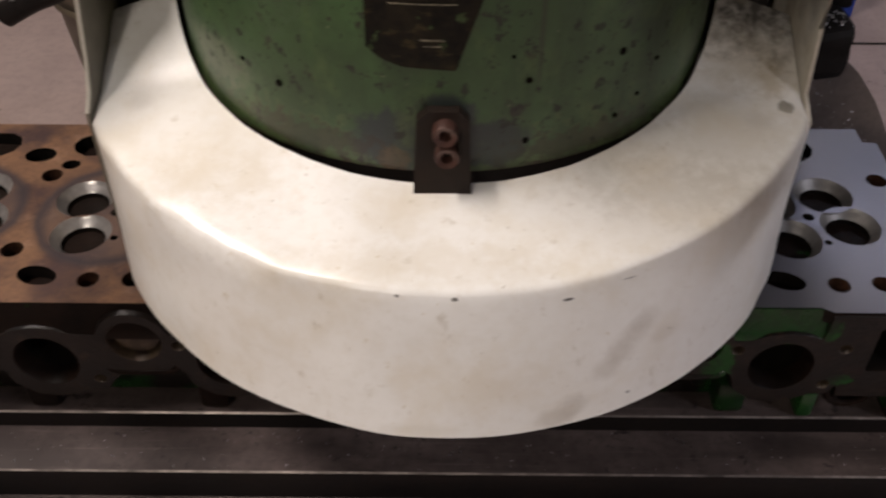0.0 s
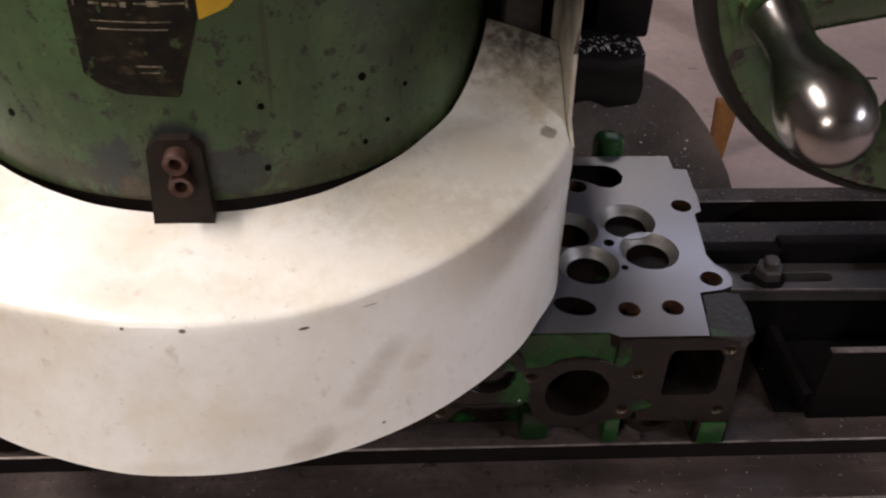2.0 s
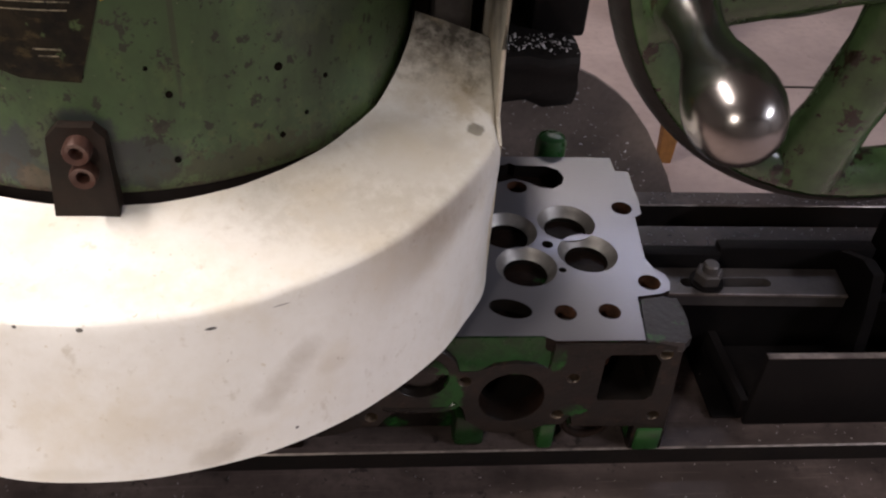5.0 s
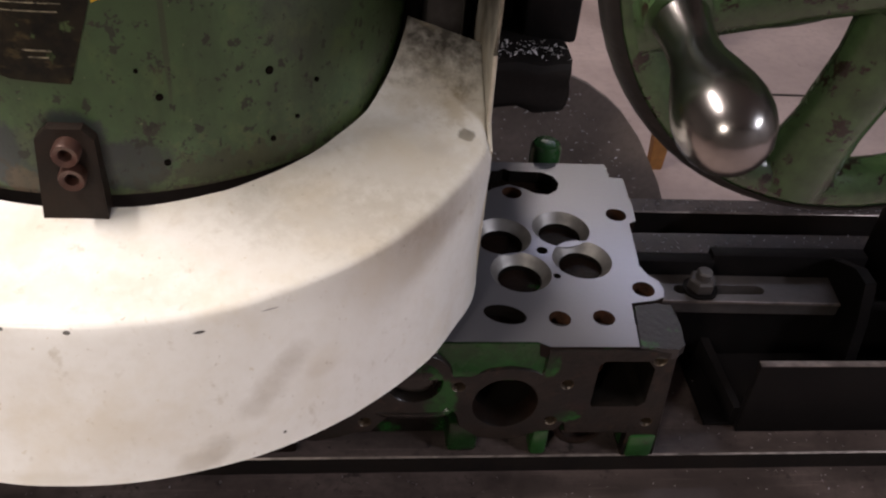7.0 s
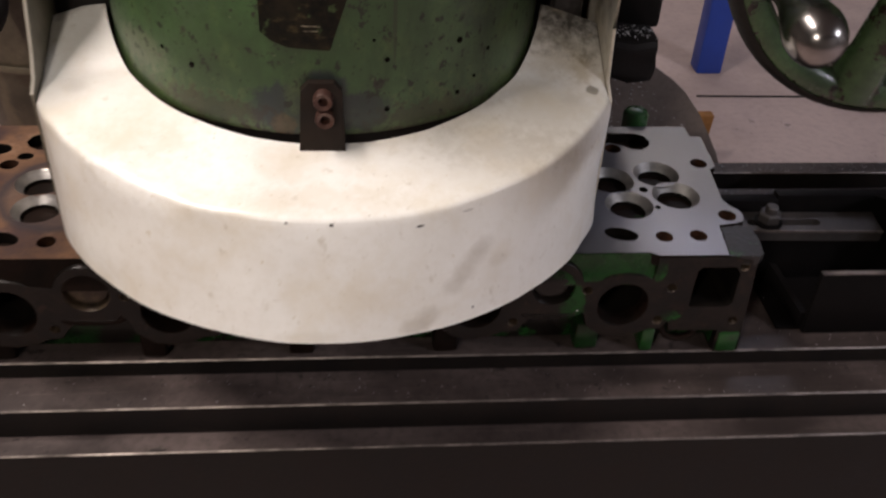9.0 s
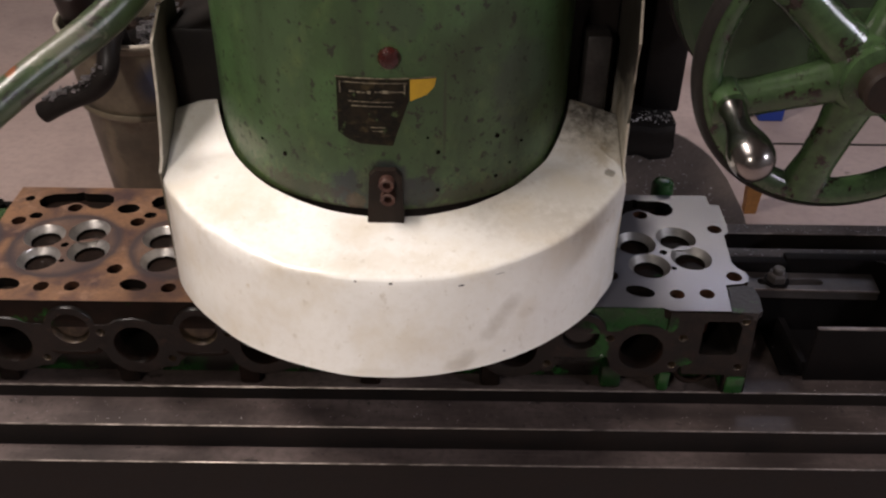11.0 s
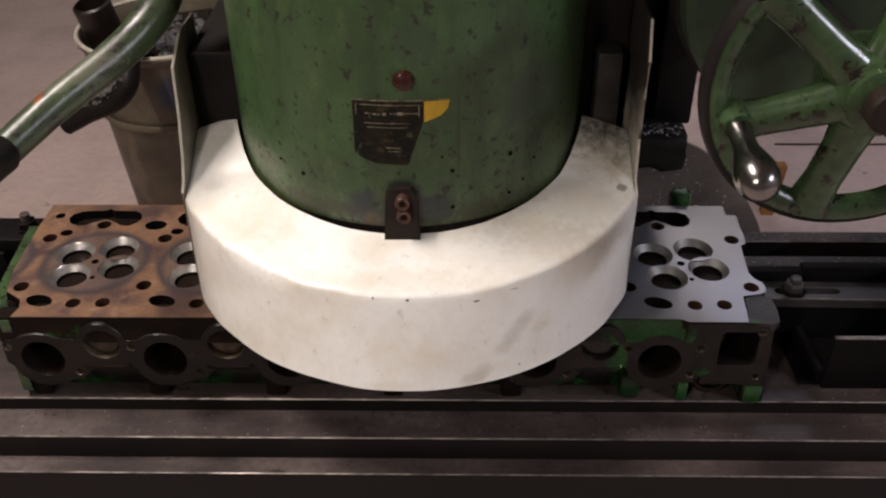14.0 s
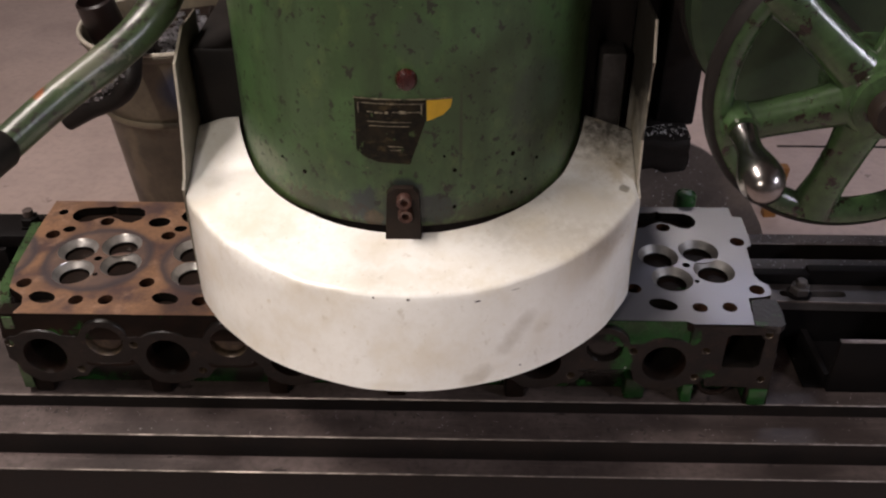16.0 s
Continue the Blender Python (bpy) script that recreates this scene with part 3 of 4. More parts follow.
def guard():
    z = DECK
    t = thing("cutter_guard", "white painted sheet metal guard round the cutter, stained", "guard")
    n, ns = 72, 12
    a_low = 1.191
    top, low, inner = [], [], []
    for i in range(-ns, n + ns + 1):
        u = min(1.0, max(-1.0, -1 + 2 * i / n))
        back = max(0, -i, i - n) / ns
        a_top = math.asin((HALF if u < 0 else HALF_WHEEL) / GR)
        y0 = GY - GR * math.cos(a_top * u)
        x0, y0 = GX + GR * math.sin(a_top * u), y0 + (PLATE_BACK - y0) * back
        lx = -0.2645 + (0.2304 + 0.0099 * min(1.0, 2 * math.cos(a_low * u))) * math.sin(a_low * u)
        ly = 0.040 - 0.2524 * math.cos(a_low * u)
        top.append((x0, y0))
        low.append((lx, ly + (PLATE_BACK - ly) * back))
        a = math.atan2(x0 - CX, -(y0 - CY))
        inner.append((CX + 0.1785 * math.sin(a), CY - 0.1785 * math.cos(a)))
    m = len(top)
    bm = bmesh.new()
    grid = []
    # top plate from the cut-out to the fold, then the band down to its lower rim
    for s, drop in ((1.0, 0), (0.84, 0), (0.68, 0), (0.52, 0), (0.36, 0), (0.22, 0), (0.11, 0), (0.045, 0.0003), (0.015, 0.0010), (0.0, 0.0028)):
        ring_v = []
        for (ox, oy), (ix, iy) in zip(top, inner):
            x, y = ox + (ix - ox) * s, oy + (iy - oy) * s
            wave = noise.noise(Vector((x * 24, y * 24, 1.7))) * 0.0011 + noise.noise(Vector((x * 70, y * 70, 4.1))) * 0.0004
            hammered = noise.noise(Vector((ox * 60, oy * 60, 7.7))) * 0.0011 * (1 - min(1, s * 9))
            dimple = -0.0022 * math.exp(-((x + 0.083) ** 2 + (y + 0.052) ** 2) / 0.00011) - 0.0016 * math.exp(-((x + 0.448) ** 2 + (y + 0.042) ** 2) / 0.00011)
            ring_v.append(bm.verts.new((x + hammered, y + hammered, z + plate_height(y) - 0.0058 * (1 - s) * min(1.0, abs(ox - GX) / HALF) ** 1.2 - drop + wave + dimple)))
        grid.append(ring_v)
    for v in (0.05, 0.15, 0.28, 0.42, 0.56, 0.70, 0.85, 1.0):
        ring_v = []
        for i, ((ox, oy), (lx, ly)) in enumerate(zip(top, low)):
            h0 = plate_height(oy) - 0.0058 * min(1.0, abs(ox - GX) / HALF) ** 1.2 - 0.0028
            h = h0 + (0.013 - h0) * v
            nz = noise.noise(Vector((ox * 22, oy * 22, h * 25))) * 0.0013
            # the sheet is buckled on the side nearer the handwheel
            buckle = noise.noise(Vector((ox * 38 + oy * 20, 3.3, h * 14))) * 0.0034 * min(1.0, max(0.0, (ox + 0.17) / 0.06))
            ring_v.append(bm.verts.new((ox + (lx - ox) * v + nz + buckle, oy + (ly - oy) * v + nz + buckle * 0.6, z + h)))
        grid.append(ring_v)
    for a, b in zip(grid, grid[1:]):
        for i in range(m - 1):
            bm.faces.new((a[i], a[i + 1], b[i + 1], b[i]))
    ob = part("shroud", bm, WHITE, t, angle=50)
    so = ob.modifiers.new("sheet", "SOLIDIFY")
    so.thickness, so.offset = 0.0018, -1
    es = ob.modifiers.new("crisp_edge", "EDGE_SPLIT")
    es.split_angle = radians(48)
    # upright side sheets that rise behind the kink of the band
    for x0, outline in ((GX + HALF_WHEEL + 0.0009, [(-0.054, 0.02), (-0.054, 0.118), (-0.036, 0.128), (-0.031, 0.170), (-0.032, 0.212), (-0.034, 0.250), (-0.021, 0.285), (0.13, 0.285), (0.13, 0.02)]),
                        (GX - HALF - 0.0009, [(-0.060, 0.02), (-0.060, 0.126), (-0.050, 0.134), (-0.041, 0.152), (-0.028, 0.193), (-0.020, 0.238), (0.020, 0.259), (0.070, 0.257), (0.070, 0.02)])):
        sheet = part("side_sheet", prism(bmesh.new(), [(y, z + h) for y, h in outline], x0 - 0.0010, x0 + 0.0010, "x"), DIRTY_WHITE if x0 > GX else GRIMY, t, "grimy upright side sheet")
        edge = [Vector((x0, y, z + h)) for y, h in outline[1:-2]]
        part("sheet_edge", pipe(bmesh.new(), edge, 0.0014, 8), EDGE, sheet, "pale bare edge of the sheet")
    return t


def bracket():
    z = DECK
    t = thing("guard_bracket", "small brown steel bracket with two rusty bolts", "bracket")
    yf = CY - DR
    bm = prism(bmesh.new(), [(-0.2855, 0.110), (-0.2525, 0.110), (-0.2545, 0.160), (-0.2600, 0.166), (-0.2770, 0.166), (-0.2830, 0.160)], 0, 1, "y")
    for v in bm.verts:
        v.co.y = (yf - 0.0065) if v.co.y < 0.5 else (yf + 0.004)
        v.co.y -= max(0.0, 0.118 - v.co.z) * 0.6
        v.co.z += z
    part("plate", bm, BRACKET, t)
    for bx, bz in ((-0.2675, 0.1555), (-0.2665, 0.1415)):
        bm = bmesh.new()
        rim = [(0.0025, 0.002), (0.0035, 0.0075), (0.0062, 0.0085), (0.0068, 0.007), (0.0068, 0.0)]
        revolve(bm, rim, 24, Matrix.Translation((bx, yf - 0.0065, z + bz)) @ pose(0, 0, 0, 90))
        part("bolt", bm, BOLT, t, "rusty socket bolt")
    return t


def on_drum(x, h, out=0.0006):
    """A point on the housing's front at that x and height."""
    return (x, CY - math.sqrt((DR + out) ** 2 - (x - CX) ** 2), DECK + h)


def drum_patch(outline, out):
    """A thin patch that follows the housing inside an outline of (x, height)."""
    bm = bmesh.new()
    top = [bm.verts.new(on_drum(x, h, out)) for x, h in outline]
    f = bm.faces.new(top)
    bmesh.ops.triangulate(bm, faces=[f])
    bmesh.ops.subdivide_edges(bm, edges=bm.edges[:], cuts=4, use_grid_fill=True)
    for v in bm.verts:
        v.co.y = on_drum(v.co.x, 0, out)[1]
    return bm


def drum_details(head):
    bm = drum_patch([(-0.3085, 0.199), (-0.301, 0.193), (-0.290, 0.189), (-0.262, 0.1875), (-0.256, 0.207), (-0.2480, 0.2290), (-0.2475, 0.2485), (-0.3080, 0.2505)], 0.0008)
    plate = part("name_plate", bm, PLATE, head, "scratched black name plate, print unreadable")
    part("plate_corner", drum_patch([(-0.2470, 0.2290), (-0.2330, 0.2345), (-0.2270, 0.2410), (-0.2255, 0.2485), (-0.2470, 0.2485)], 0.0010), YELLOW, plate, "yellow corner of the name plate")
    for x0, x1, h, w in ((-0.3085, -0.226, 0.2497, 0.0012), (-0.305, -0.2495, 0.2455, 0.0008), (-0.2985, -0.2600, 0.2285, 0.0007), (-0.296, -0.2620, 0.2245, 0.0007), (-0.291, -0.284, 0.2370, 0.0016), (-0.276, -0.252, 0.2378, 0.0009), (-0.270, -0.264, 0.2378, 0.003), (-0.281, -0.268, 0.205, 0.001), (-0.279, -0.2695, 0.2015, 0.0008), (-0.3055, -0.3045, 0.2405, 0.010), (-0.252, -0.2508, 0.2405, 0.010), (-0.2825, -0.2795, 0.2372, 0.0026), (-0.2975, -0.2925, 0.2375, 0.0012)):
        part("print_bar", drum_patch([(x0, h - w / 2), (x1, h - w / 2), (x1, h + w / 2), (x0, h + w / 2)], 0.0013), PRINT, plate)
    # black discs, slightly proud, stand in for the shade of small screw holes
    for x, h, r in ((-0.2240, 0.1783, 0.0026), (-0.1730, 0.1826, 0.0032), (-0.1725, 0.1413, 0.0024), (-0.2240, 0.1400, 0.0026), (-0.3580, 0.1640, 0.0030), (-0.2330, 0.1935, 0.0016), (-0.2620, 0.1905, 0.0018), (-0.1500, 0.168, 0.0020), (-0.160, 0.150, 0.0018), (-0.38, 0.17, 0.002)):
        p = Vector(on_drum(x, h, -0.003))
        d = (Vector((p.x - CX, p.y - CY, 0))).normalized()
        part("screw_hole", cyl(bmesh.new(), p, p + d * 0.0036, r * 0.72, seg=12), BORE, head)
    p = Vector(on_drum(-0.2635, 0.268, -0.001))
    bm = revolve(bmesh.new(), [(0.0092, 0), (0.0092, 0.004), (0.0075, 0.0075), (0.0035, 0.009)], 24, Matrix.Translation(p) @ pose(0, 0, 0, 90))
    part("button", bm, RED, head, "dark red round button")


def handwheel():
    z = DECK
    c = Vector((0.0639, -0.2200, z + 0.3177))
    t = thing("handwheel", "worn green six-spoke handwheel with black rim", "handwheel", at=c)
    m = pose(0, 0, 0, 90)
    prof = []
    for i in range(16):
        a = 2 * math.pi * i / 16
        prof.append((0.1035 + 0.0108 * math.cos(a), 0.0105 * math.sin(a)))
    bm = bmesh.new()
    revolve(bm, prof + [prof[0]], 72, m, caps=False)
    bmesh.ops.remove_doubles(bm, verts=bm.verts, dist=1e-5)
    part("rim", bm, GREEN_WHEEL, t)
    bm = bmesh.new()
    prof = [(0.1035 + 0.0113 * math.cos(a), 0.0113 * math.sin(a)) for a in [math.radians(d) for d in range(-75, 61, 15)]]
    revolve(bm, prof + [(0.110, 0.004), (0.106, -0.008), prof[0]], 72, m, caps=False)
    bmesh.ops.remove_doubles(bm, verts=bm.verts, dist=1e-5)
    part("rim_wear", bm, BLACK_STEEL, t, "black worn outer band of the rim")
    for k in range(6):
        a = math.radians(60 * k + 19)
        d = Vector((math.cos(a), 0, math.sin(a)))
        bm = pipe(bmesh.new(), [d * 0.015 + Vector((0, -0.012, 0)), d * 0.045 + Vector((0, -0.010, 0)), d * 0.075 + Vector((0, -0.005, 0)), d * 0.103], 0.01, 18, [0.0155, 0.0125, 0.0118, 0.0145])
        side = Vector((-d.z, 0, d.x))
        for v in bm.verts:
            v.co += side * v.co.dot(side) * 0.18
        part("spoke", bm, GREEN_WHEEL, t)
    bm = revolve(bmesh.new(), [(0.026, -0.03), (0.030, -0.02), (0.030, 0.018), (0.027, 0.024), (0.024, 0.026), (0.024, 0.034), (0.018, 0.036)], 40, m)
    part("hub", bm, GREEN_WHEEL, t)
    part("shaft_end", revolve(bmesh.new(), [(0.0155, 0.03), (0.0155, 0.047), (0.0135, 0.049)], 28, m), BRACKET, t, "rusty shaft end")
    part("shaft", cyl(bmesh.new(), (0, 0.03, 0), (0, 0.34, 0), 0.018), BLACK_STEEL, t)
    # swivelling grip
    a, b = Vector((-0.0880, -0.0185, -0.0265)), Vector((-0.0848, -0.083, -0.0402))
    q = (b - a).to_track_quat("Z", "Y").to_matrix().to_4x4()
    ln = (b - a).length
    prof = [(0.0075, 0.0), (0.0095, 0.004), (0.0085, 0.012), (0.0082, 0.022), (0.0090, 0.030), (0.0115, 0.040), (0.0137, 0.050), (0.0147, 0.057), (0.0145, 0.063), (0.0134, 0.069), (0.0112, 0.0745), (0.0080, 0.0785), (0.0040, 0.0805), (0.0012, 0.081)]
    part("grip", revolve(bmesh.new(), [(r * 1.03, h * ln / 0.080) for r, h in prof], 40, Matrix.Translation(a) @ q), CHROME, t, "polished steel grip")
    part("grip_boss", cyl(bmesh.new(), (-0.0890, 0.0, -0.0240), (-0.0880, -0.0185, -0.0268), 0.0130, 0.0115), GREEN_WHEEL, t)
    return t


def gearbox():
    z = DECK
    t = thing("feed_gearbox", "round green gearbox cover behind the handwheel", "gearbox")
    bm = revolve(bmesh.new(), [(0.106, 0), (0.110, 0.004), (0.110, 0.05), (0.104, 0.058)], 64, Matrix.Translation((0.075, -0.04, z + 0.330)) @ pose(0, 0, 0, 90))
    part("cover", bm, SHADED_GREEN, t)
    part("cover_rim", revolve(bmesh.new(), [(0.113, 0), (0.113, 0.012)], 64, Matrix.Translation((0.075, -0.052, z + 0.330)) @ pose(0, 0, 0, 90)), BLACK_STEEL, t)
    part("housing", box(bmesh.new(), 0.0, 0.15, -0.045, 0.3, z + 0.26, z + 0.5, 0.01), BLACK_STEEL, t)
    return t


def column_parts():
    z = DECK
    t = thing("slide_column", "oily black vertical slide beside the spindle", "machine slide")
    part("slide", box(bmesh.new(), -0.045, -0.002, 0.16, 0.5, z + 0.10, z + 0.7, 0.004), BLACK_STEEL, t)
    part("slide", box(bmesh.new(), 0.002, 0.045, 0.13, 0.5, z + 0.10, z + 0.7, 0.004), BLACK_STEEL, t)
    bm = bmesh.new()
    box(bm, -0.046, 0.038, 0.09, 0.2, z + 0.062, z + 0.105, 0.008)
    bmesh.ops.subdivide_edges(bm, edges=bm.edges[:], cuts=3, use_grid_fill=True)
    for v in bm.verts:
        v.co += Vector((1, 1, 1)) * noise.noise(v.co * 60) * 0.005
    part("oily_block", bm, BLACK_STEEL, t, "lumpy block caked with oil and chips")
    part("guide_bar", box(bmesh.new(), -0.083, -0.058, 0.026, 0.060, z + 0.11, z + 0.232, 0.004), GUIDE, t, "grey oily guide bar")
    part("inner_block", box(bmesh.new(), -0.4815, -0.430, 0.022, 0.3, z + 0.10, z + 0.236, 0.004), BLACK_STEEL, t)
    part("inner_block", box(bmesh.new(), -0.10, -0.0475, 0.062, 0.3, z + 0.10, z + 0.6, 0.004), BLACK_STEEL, t)
    return t


def feed_lever():
    z = DECK
    t = thing("feed_lever", "chipped green bent lever with dark knob end", "lever")
    pts = smooth_path([(-0.4848, 0.0260, z + 0.3196), (-0.4921, 0.0120, z + 0.2918), (-0.5088, -0.0080, z + 0.2704), (-0.5292, -0.0360, z + 0.2554), (-0.5702, -0.0860, z + 0.2333), (-0.6025, -0.1300, z + 0.2127)], 8)
    n = len(pts) - 1
    part("bar", pipe(bmesh.new(), pts, 0.0165, 20, [0.0185 - 0.004 * i / n for i in range(n + 1)]), LEVER_PAINT, t)
    part("boss", cyl(bmesh.new(), Vector(pts[0]) + Vector((0.004, 0.004, -0.006)), (-0.40, 0.06, z + 0.37), 0.026, 0.03, 20, 0.003), GREEN, t)
    a, b = Vector((-0.6011, -0.1280, z + 0.2138)), Vector((-0.6301, -0.2000, z + 0.2048))
    part("knob", pipe(bmesh.new(), [a, a.lerp(b, 0.1), a.lerp(b, 0.5), a.lerp(b, 0.95), b], 0.015, 18, [0.0135, 0.0175, 0.0180, 0.0165, 0.009]), BLACK_STEEL, t)
    return t


# ---- cylinder head ----
PITCH = 0.128


def ring(cx, cy, r, n=24, sx=1.0, sy=1.0, rot=0.0):
    out = []
    for i in range(n):
        a = 2 * math.pi * i / n
        x, y = r * sx * math.cos(a), r * sy * math.sin(a)
        out.append((cx + x * math.cos(rot) - y * math.sin(rot), cy + x * math.sin(rot) + y * math.cos(rot)))
    return out


VALVES = ((-0.0272, 0.0163), (0.0185, 0.0262), (-0.0190, -0.0245), (0.0280, -0.0095))


def kidney(cx):
    pts = [(-0.058, 0.086), (-0.054, 0.077), (-0.044, 0.0705), (-0.034, 0.0715), (-0.026, 0.078), (-0.0135, 0.0835), (-0.002, 0.078), (0.006, 0.0715), (0.016, 0.0700),
           (0.0245, 0.077), (0.0275, 0.086), (0.0245, 0.096), (0.016, 0.1015), (0.002, 0.1020), (-0.010, 0.1025), (-0.0145, 0.106), (-0.020, 0.1025), (-0.034, 0.1020), (-0.046, 0.1005), (-0.055, 0.095)]
    return [(cx + x, y) for x, y in pts]


def head_holes():
    """Outlines of all openings in the deck with their depth and kind."""
    hs = []
    for k in range(6):
        cx = -PITCH * (5 - k)
        for vx, vy in VALVES:
            hs.append((ring(cx + vx, vy, 0.0218, 36), "valve", (cx + vx, vy)))
        hs.append((ring(cx, 0, 0.0042, 14), "hole", None))
        hs.append((ring(cx + 0.0062, -0.0285, 0.0028, 12), "hole", None))
        hs.append((ring(cx - 0.0362, -0.0685, 0.0095, 24, 1.55, 0.95, -0.30), "hole", None))
        hs.append((ring(cx + 0.0004, -0.0725, 0.0076, 20), "hole", None))
        hs.append((ring(cx + 0.0308, -0.0714, 0.0076, 20), "hole", None))
        hs.append((ring(cx + 0.0655, -0.0420, 0.0080, 20), "hole", None))
        hs.append((ring(cx + 0.0655, 0.0450, 0.0080, 20), "hole", None))
        hs.append((ring(cx - 0.0125, 0.0722, 0.0080, 20), "hole", None))
        hs.append((kidney(cx), "hole", None))
        if k < 5:
            hs.append((ring(cx + 0.0479, 0.0718, 0.0100, 24, 1.25, 0.95), "hole", None))
            hs.append((ring(cx + 0.0760, 0.0590, 0.0060, 18, 1.2), "hole", None))
    hs.append((ring(-0.64 - 0.0508, 0.0557, 0.0060, 18, 1.2), "hole", None))
    hs.append((ring(-0.64 - 0.0660, 0.0450, 0.0080, 20), "hole", None))
    hs.append((ring(-0.64 - 0.0640, -0.0450, 0.0080, 20), "hole", None))
    hs.append((ring(-0.64 - 0.0700, 0.0910, 0.0055, 18), "hole", None))
    return hs


OUTLINE = [(-0.6963, -0.0950), (-0.6925, -0.0810), (-0.6968, -0.0670), (-0.7161, -0.0530), (-0.7239, -0.0183), (-0.7269, 0.0462), (-0.7275, 0.0751), (-0.7273, 0.1153),
           (0.0716, 0.1153), (0.0716, 0.0964), (0.0825, 0.0950), (0.0813, 0.0683), (0.0815, 0.0570), (0.0795, 0.0380), (0.0734, 0.0340), (0.0690, -0.0159), (0.0725, -0.0265), (0.0790, -0.0335), (0.0805, -0.0420),
           (0.0780, -0.0500), (0.0710, -0.0535), (0.0535, -0.0567), (0.0488, -0.0990), (-0.0103, -0.0990), (-0.0180, -0.0945)]


def cylinder_head():
    z = DECK
    t = thing("cylinder_head", "six-cylinder engine head, half milled bright, half burnt brown", "cylinder head")
    bm = bmesh.new()
    loops = [(OUTLINE, "outer", None)] + head_holes()
    made = []
    for pts, kind, c in loops:
        vs = [bm.verts.new((x, y, z)) for x, y in pts]
        es = [bm.edges.new((vs[i], vs[(i + 1) % len(vs)])) for i in range(len(vs))]
        made.append((vs, kind, c))
    bmesh.ops.triangle_fill(bm, use_beauty=True, use_dissolve=False, edges=bm.edges[:], normal=(0, 0, 1))
    part("deck", bm, DECK_MAT, t, "deck face, bright milled and burnt brown")
    # walls of the openings
    for pts, kind, c in loops:
        if kind != "hole":
            continue
        bm = bmesh.new()
        a = [bm.verts.new((x, y, z)) for x, y in pts]
        b = [bm.verts.new((x, y, z - 0.045)) for x, y in pts]
        for i in range(len(pts)):
            j = (i + 1) % len(pts)
            bm.faces.new((a[i], a[j], b[j], b[i]))
        bm.faces.new(b)
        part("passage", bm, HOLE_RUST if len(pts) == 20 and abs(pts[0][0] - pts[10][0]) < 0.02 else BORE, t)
    for k in range(6):
        cx = -PITCH * (5 - k)
        for vx, vy in VALVES:
            bm = bmesh.new()
            mm = Matrix.Translation((cx + vx, vy, z))
            revolve(bm, [(0.0218, 0.0), (0.0203, -0.0024), (0.0190, -0.0034), (0.0158, -0.0072)], 36, mm, caps=False)
            seat = part("valve_seat", bm, SEAT if k < 3 else SEAT_DULL, t, "ground steel valve seat ring")
            bm = bmesh.new()
            revolve(bm, [(0.0158, -0.0072), (0.0152, -0.012), (0.0152, -0.05), (0.004, -0.055)], 28, mm, caps=False)
            bm.faces.new(bm.verts[-28:])
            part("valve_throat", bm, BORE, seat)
    # casting
    bm = bmesh.new()
    prism(bm, [(x, y) for x, y in OUTLINE], z - 0.011, z - 0.0005, "z")
    bm.faces.ensure_lookup_table()
    bmesh.ops.delete(bm, geom=[f for f in bm.faces if len(f.verts) > 6 and f.calc_center_median().z > z - 0.01], context="FACES_ONLY")
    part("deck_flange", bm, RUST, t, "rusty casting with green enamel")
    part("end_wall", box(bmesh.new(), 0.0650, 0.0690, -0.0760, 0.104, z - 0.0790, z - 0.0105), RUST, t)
    bm = bmesh.new()
    box(bm, -0.715, 0.070, -0.078, 0.105, z - 0.1085, z - 0.0785, 0.003)
    part("casting", bm, CAST_GREEN, t, "dirty green enamelled casting")
    # manifold face: one plate with ports, plug pockets, stud holes and the square outlet
    yf = -0.1000
    upper, lower, ports, plugs, studs = [(-0.712, -0.034), (-0.706, -0.0270)], [(-0.712, -0.052)], [], [], []
    for k in range(6):
        cx = -0.6738 + PITCH * k
        upper += [(cx - 0.026, -0.0270), (cx - 0.014, -0.0215), (cx, -0.0197), (cx + 0.013, -0.0215), (cx + 0.0215, -0.0250)]
        lower += [(cx - 0.039, -0.056), (cx - 0.032, -0.064), (cx - 0.029, -0.076), (cx - 0.015, -0.0875), (cx, -0.0900), (cx + 0.016, -0.0865), (cx + 0.026, -0.0815), (cx + 0.038, -0.0805), (cx + 0.0435, -0.072)]
        ports.append((cx, -0.0530))
        studs += [(cx - 0.033, -0.0365), (cx + 0.0338, -0.0706)]
        if k < 5:
            px = cx + 0.0655
            upper += [(px - 0.0262, -0.0265)] + [(px + 0.0255 * math.cos(math.radians(d)), -0.0315 + 0.0255 * math.sin(math.radians(d))) for d in range(165, 10, -22)] + [(px + 0.0262, -0.0270)]
            lower += [(cx + 0.050, -0.0650), (cx + 0.082, -0.0650)]
            plugs.append((px, -0.0325))
    upper += [(-0.0105, -0.0200), (-0.0102, -0.0030), (0.0560, -0.0030), (0.0752, -0.0055)]
    lower += [(0.0125, -0.0830), (0.0575, -0.0840), (0.0580, -0.1085), (0.0810, -0.1085)]
    studs += [(0.0062, -0.0346), (0.0655, -0.0125), (0.0685, -0.0727)]
    outlet = [(0.0265, -0.0565), (0.0590, -0.0565), (0.0635, -0.0520), (0.0635, -0.0200), (0.0580, -0.0125), (0.0290, -0.0125), (0.0250, -0.0165), (0.0250, -0.0540)]
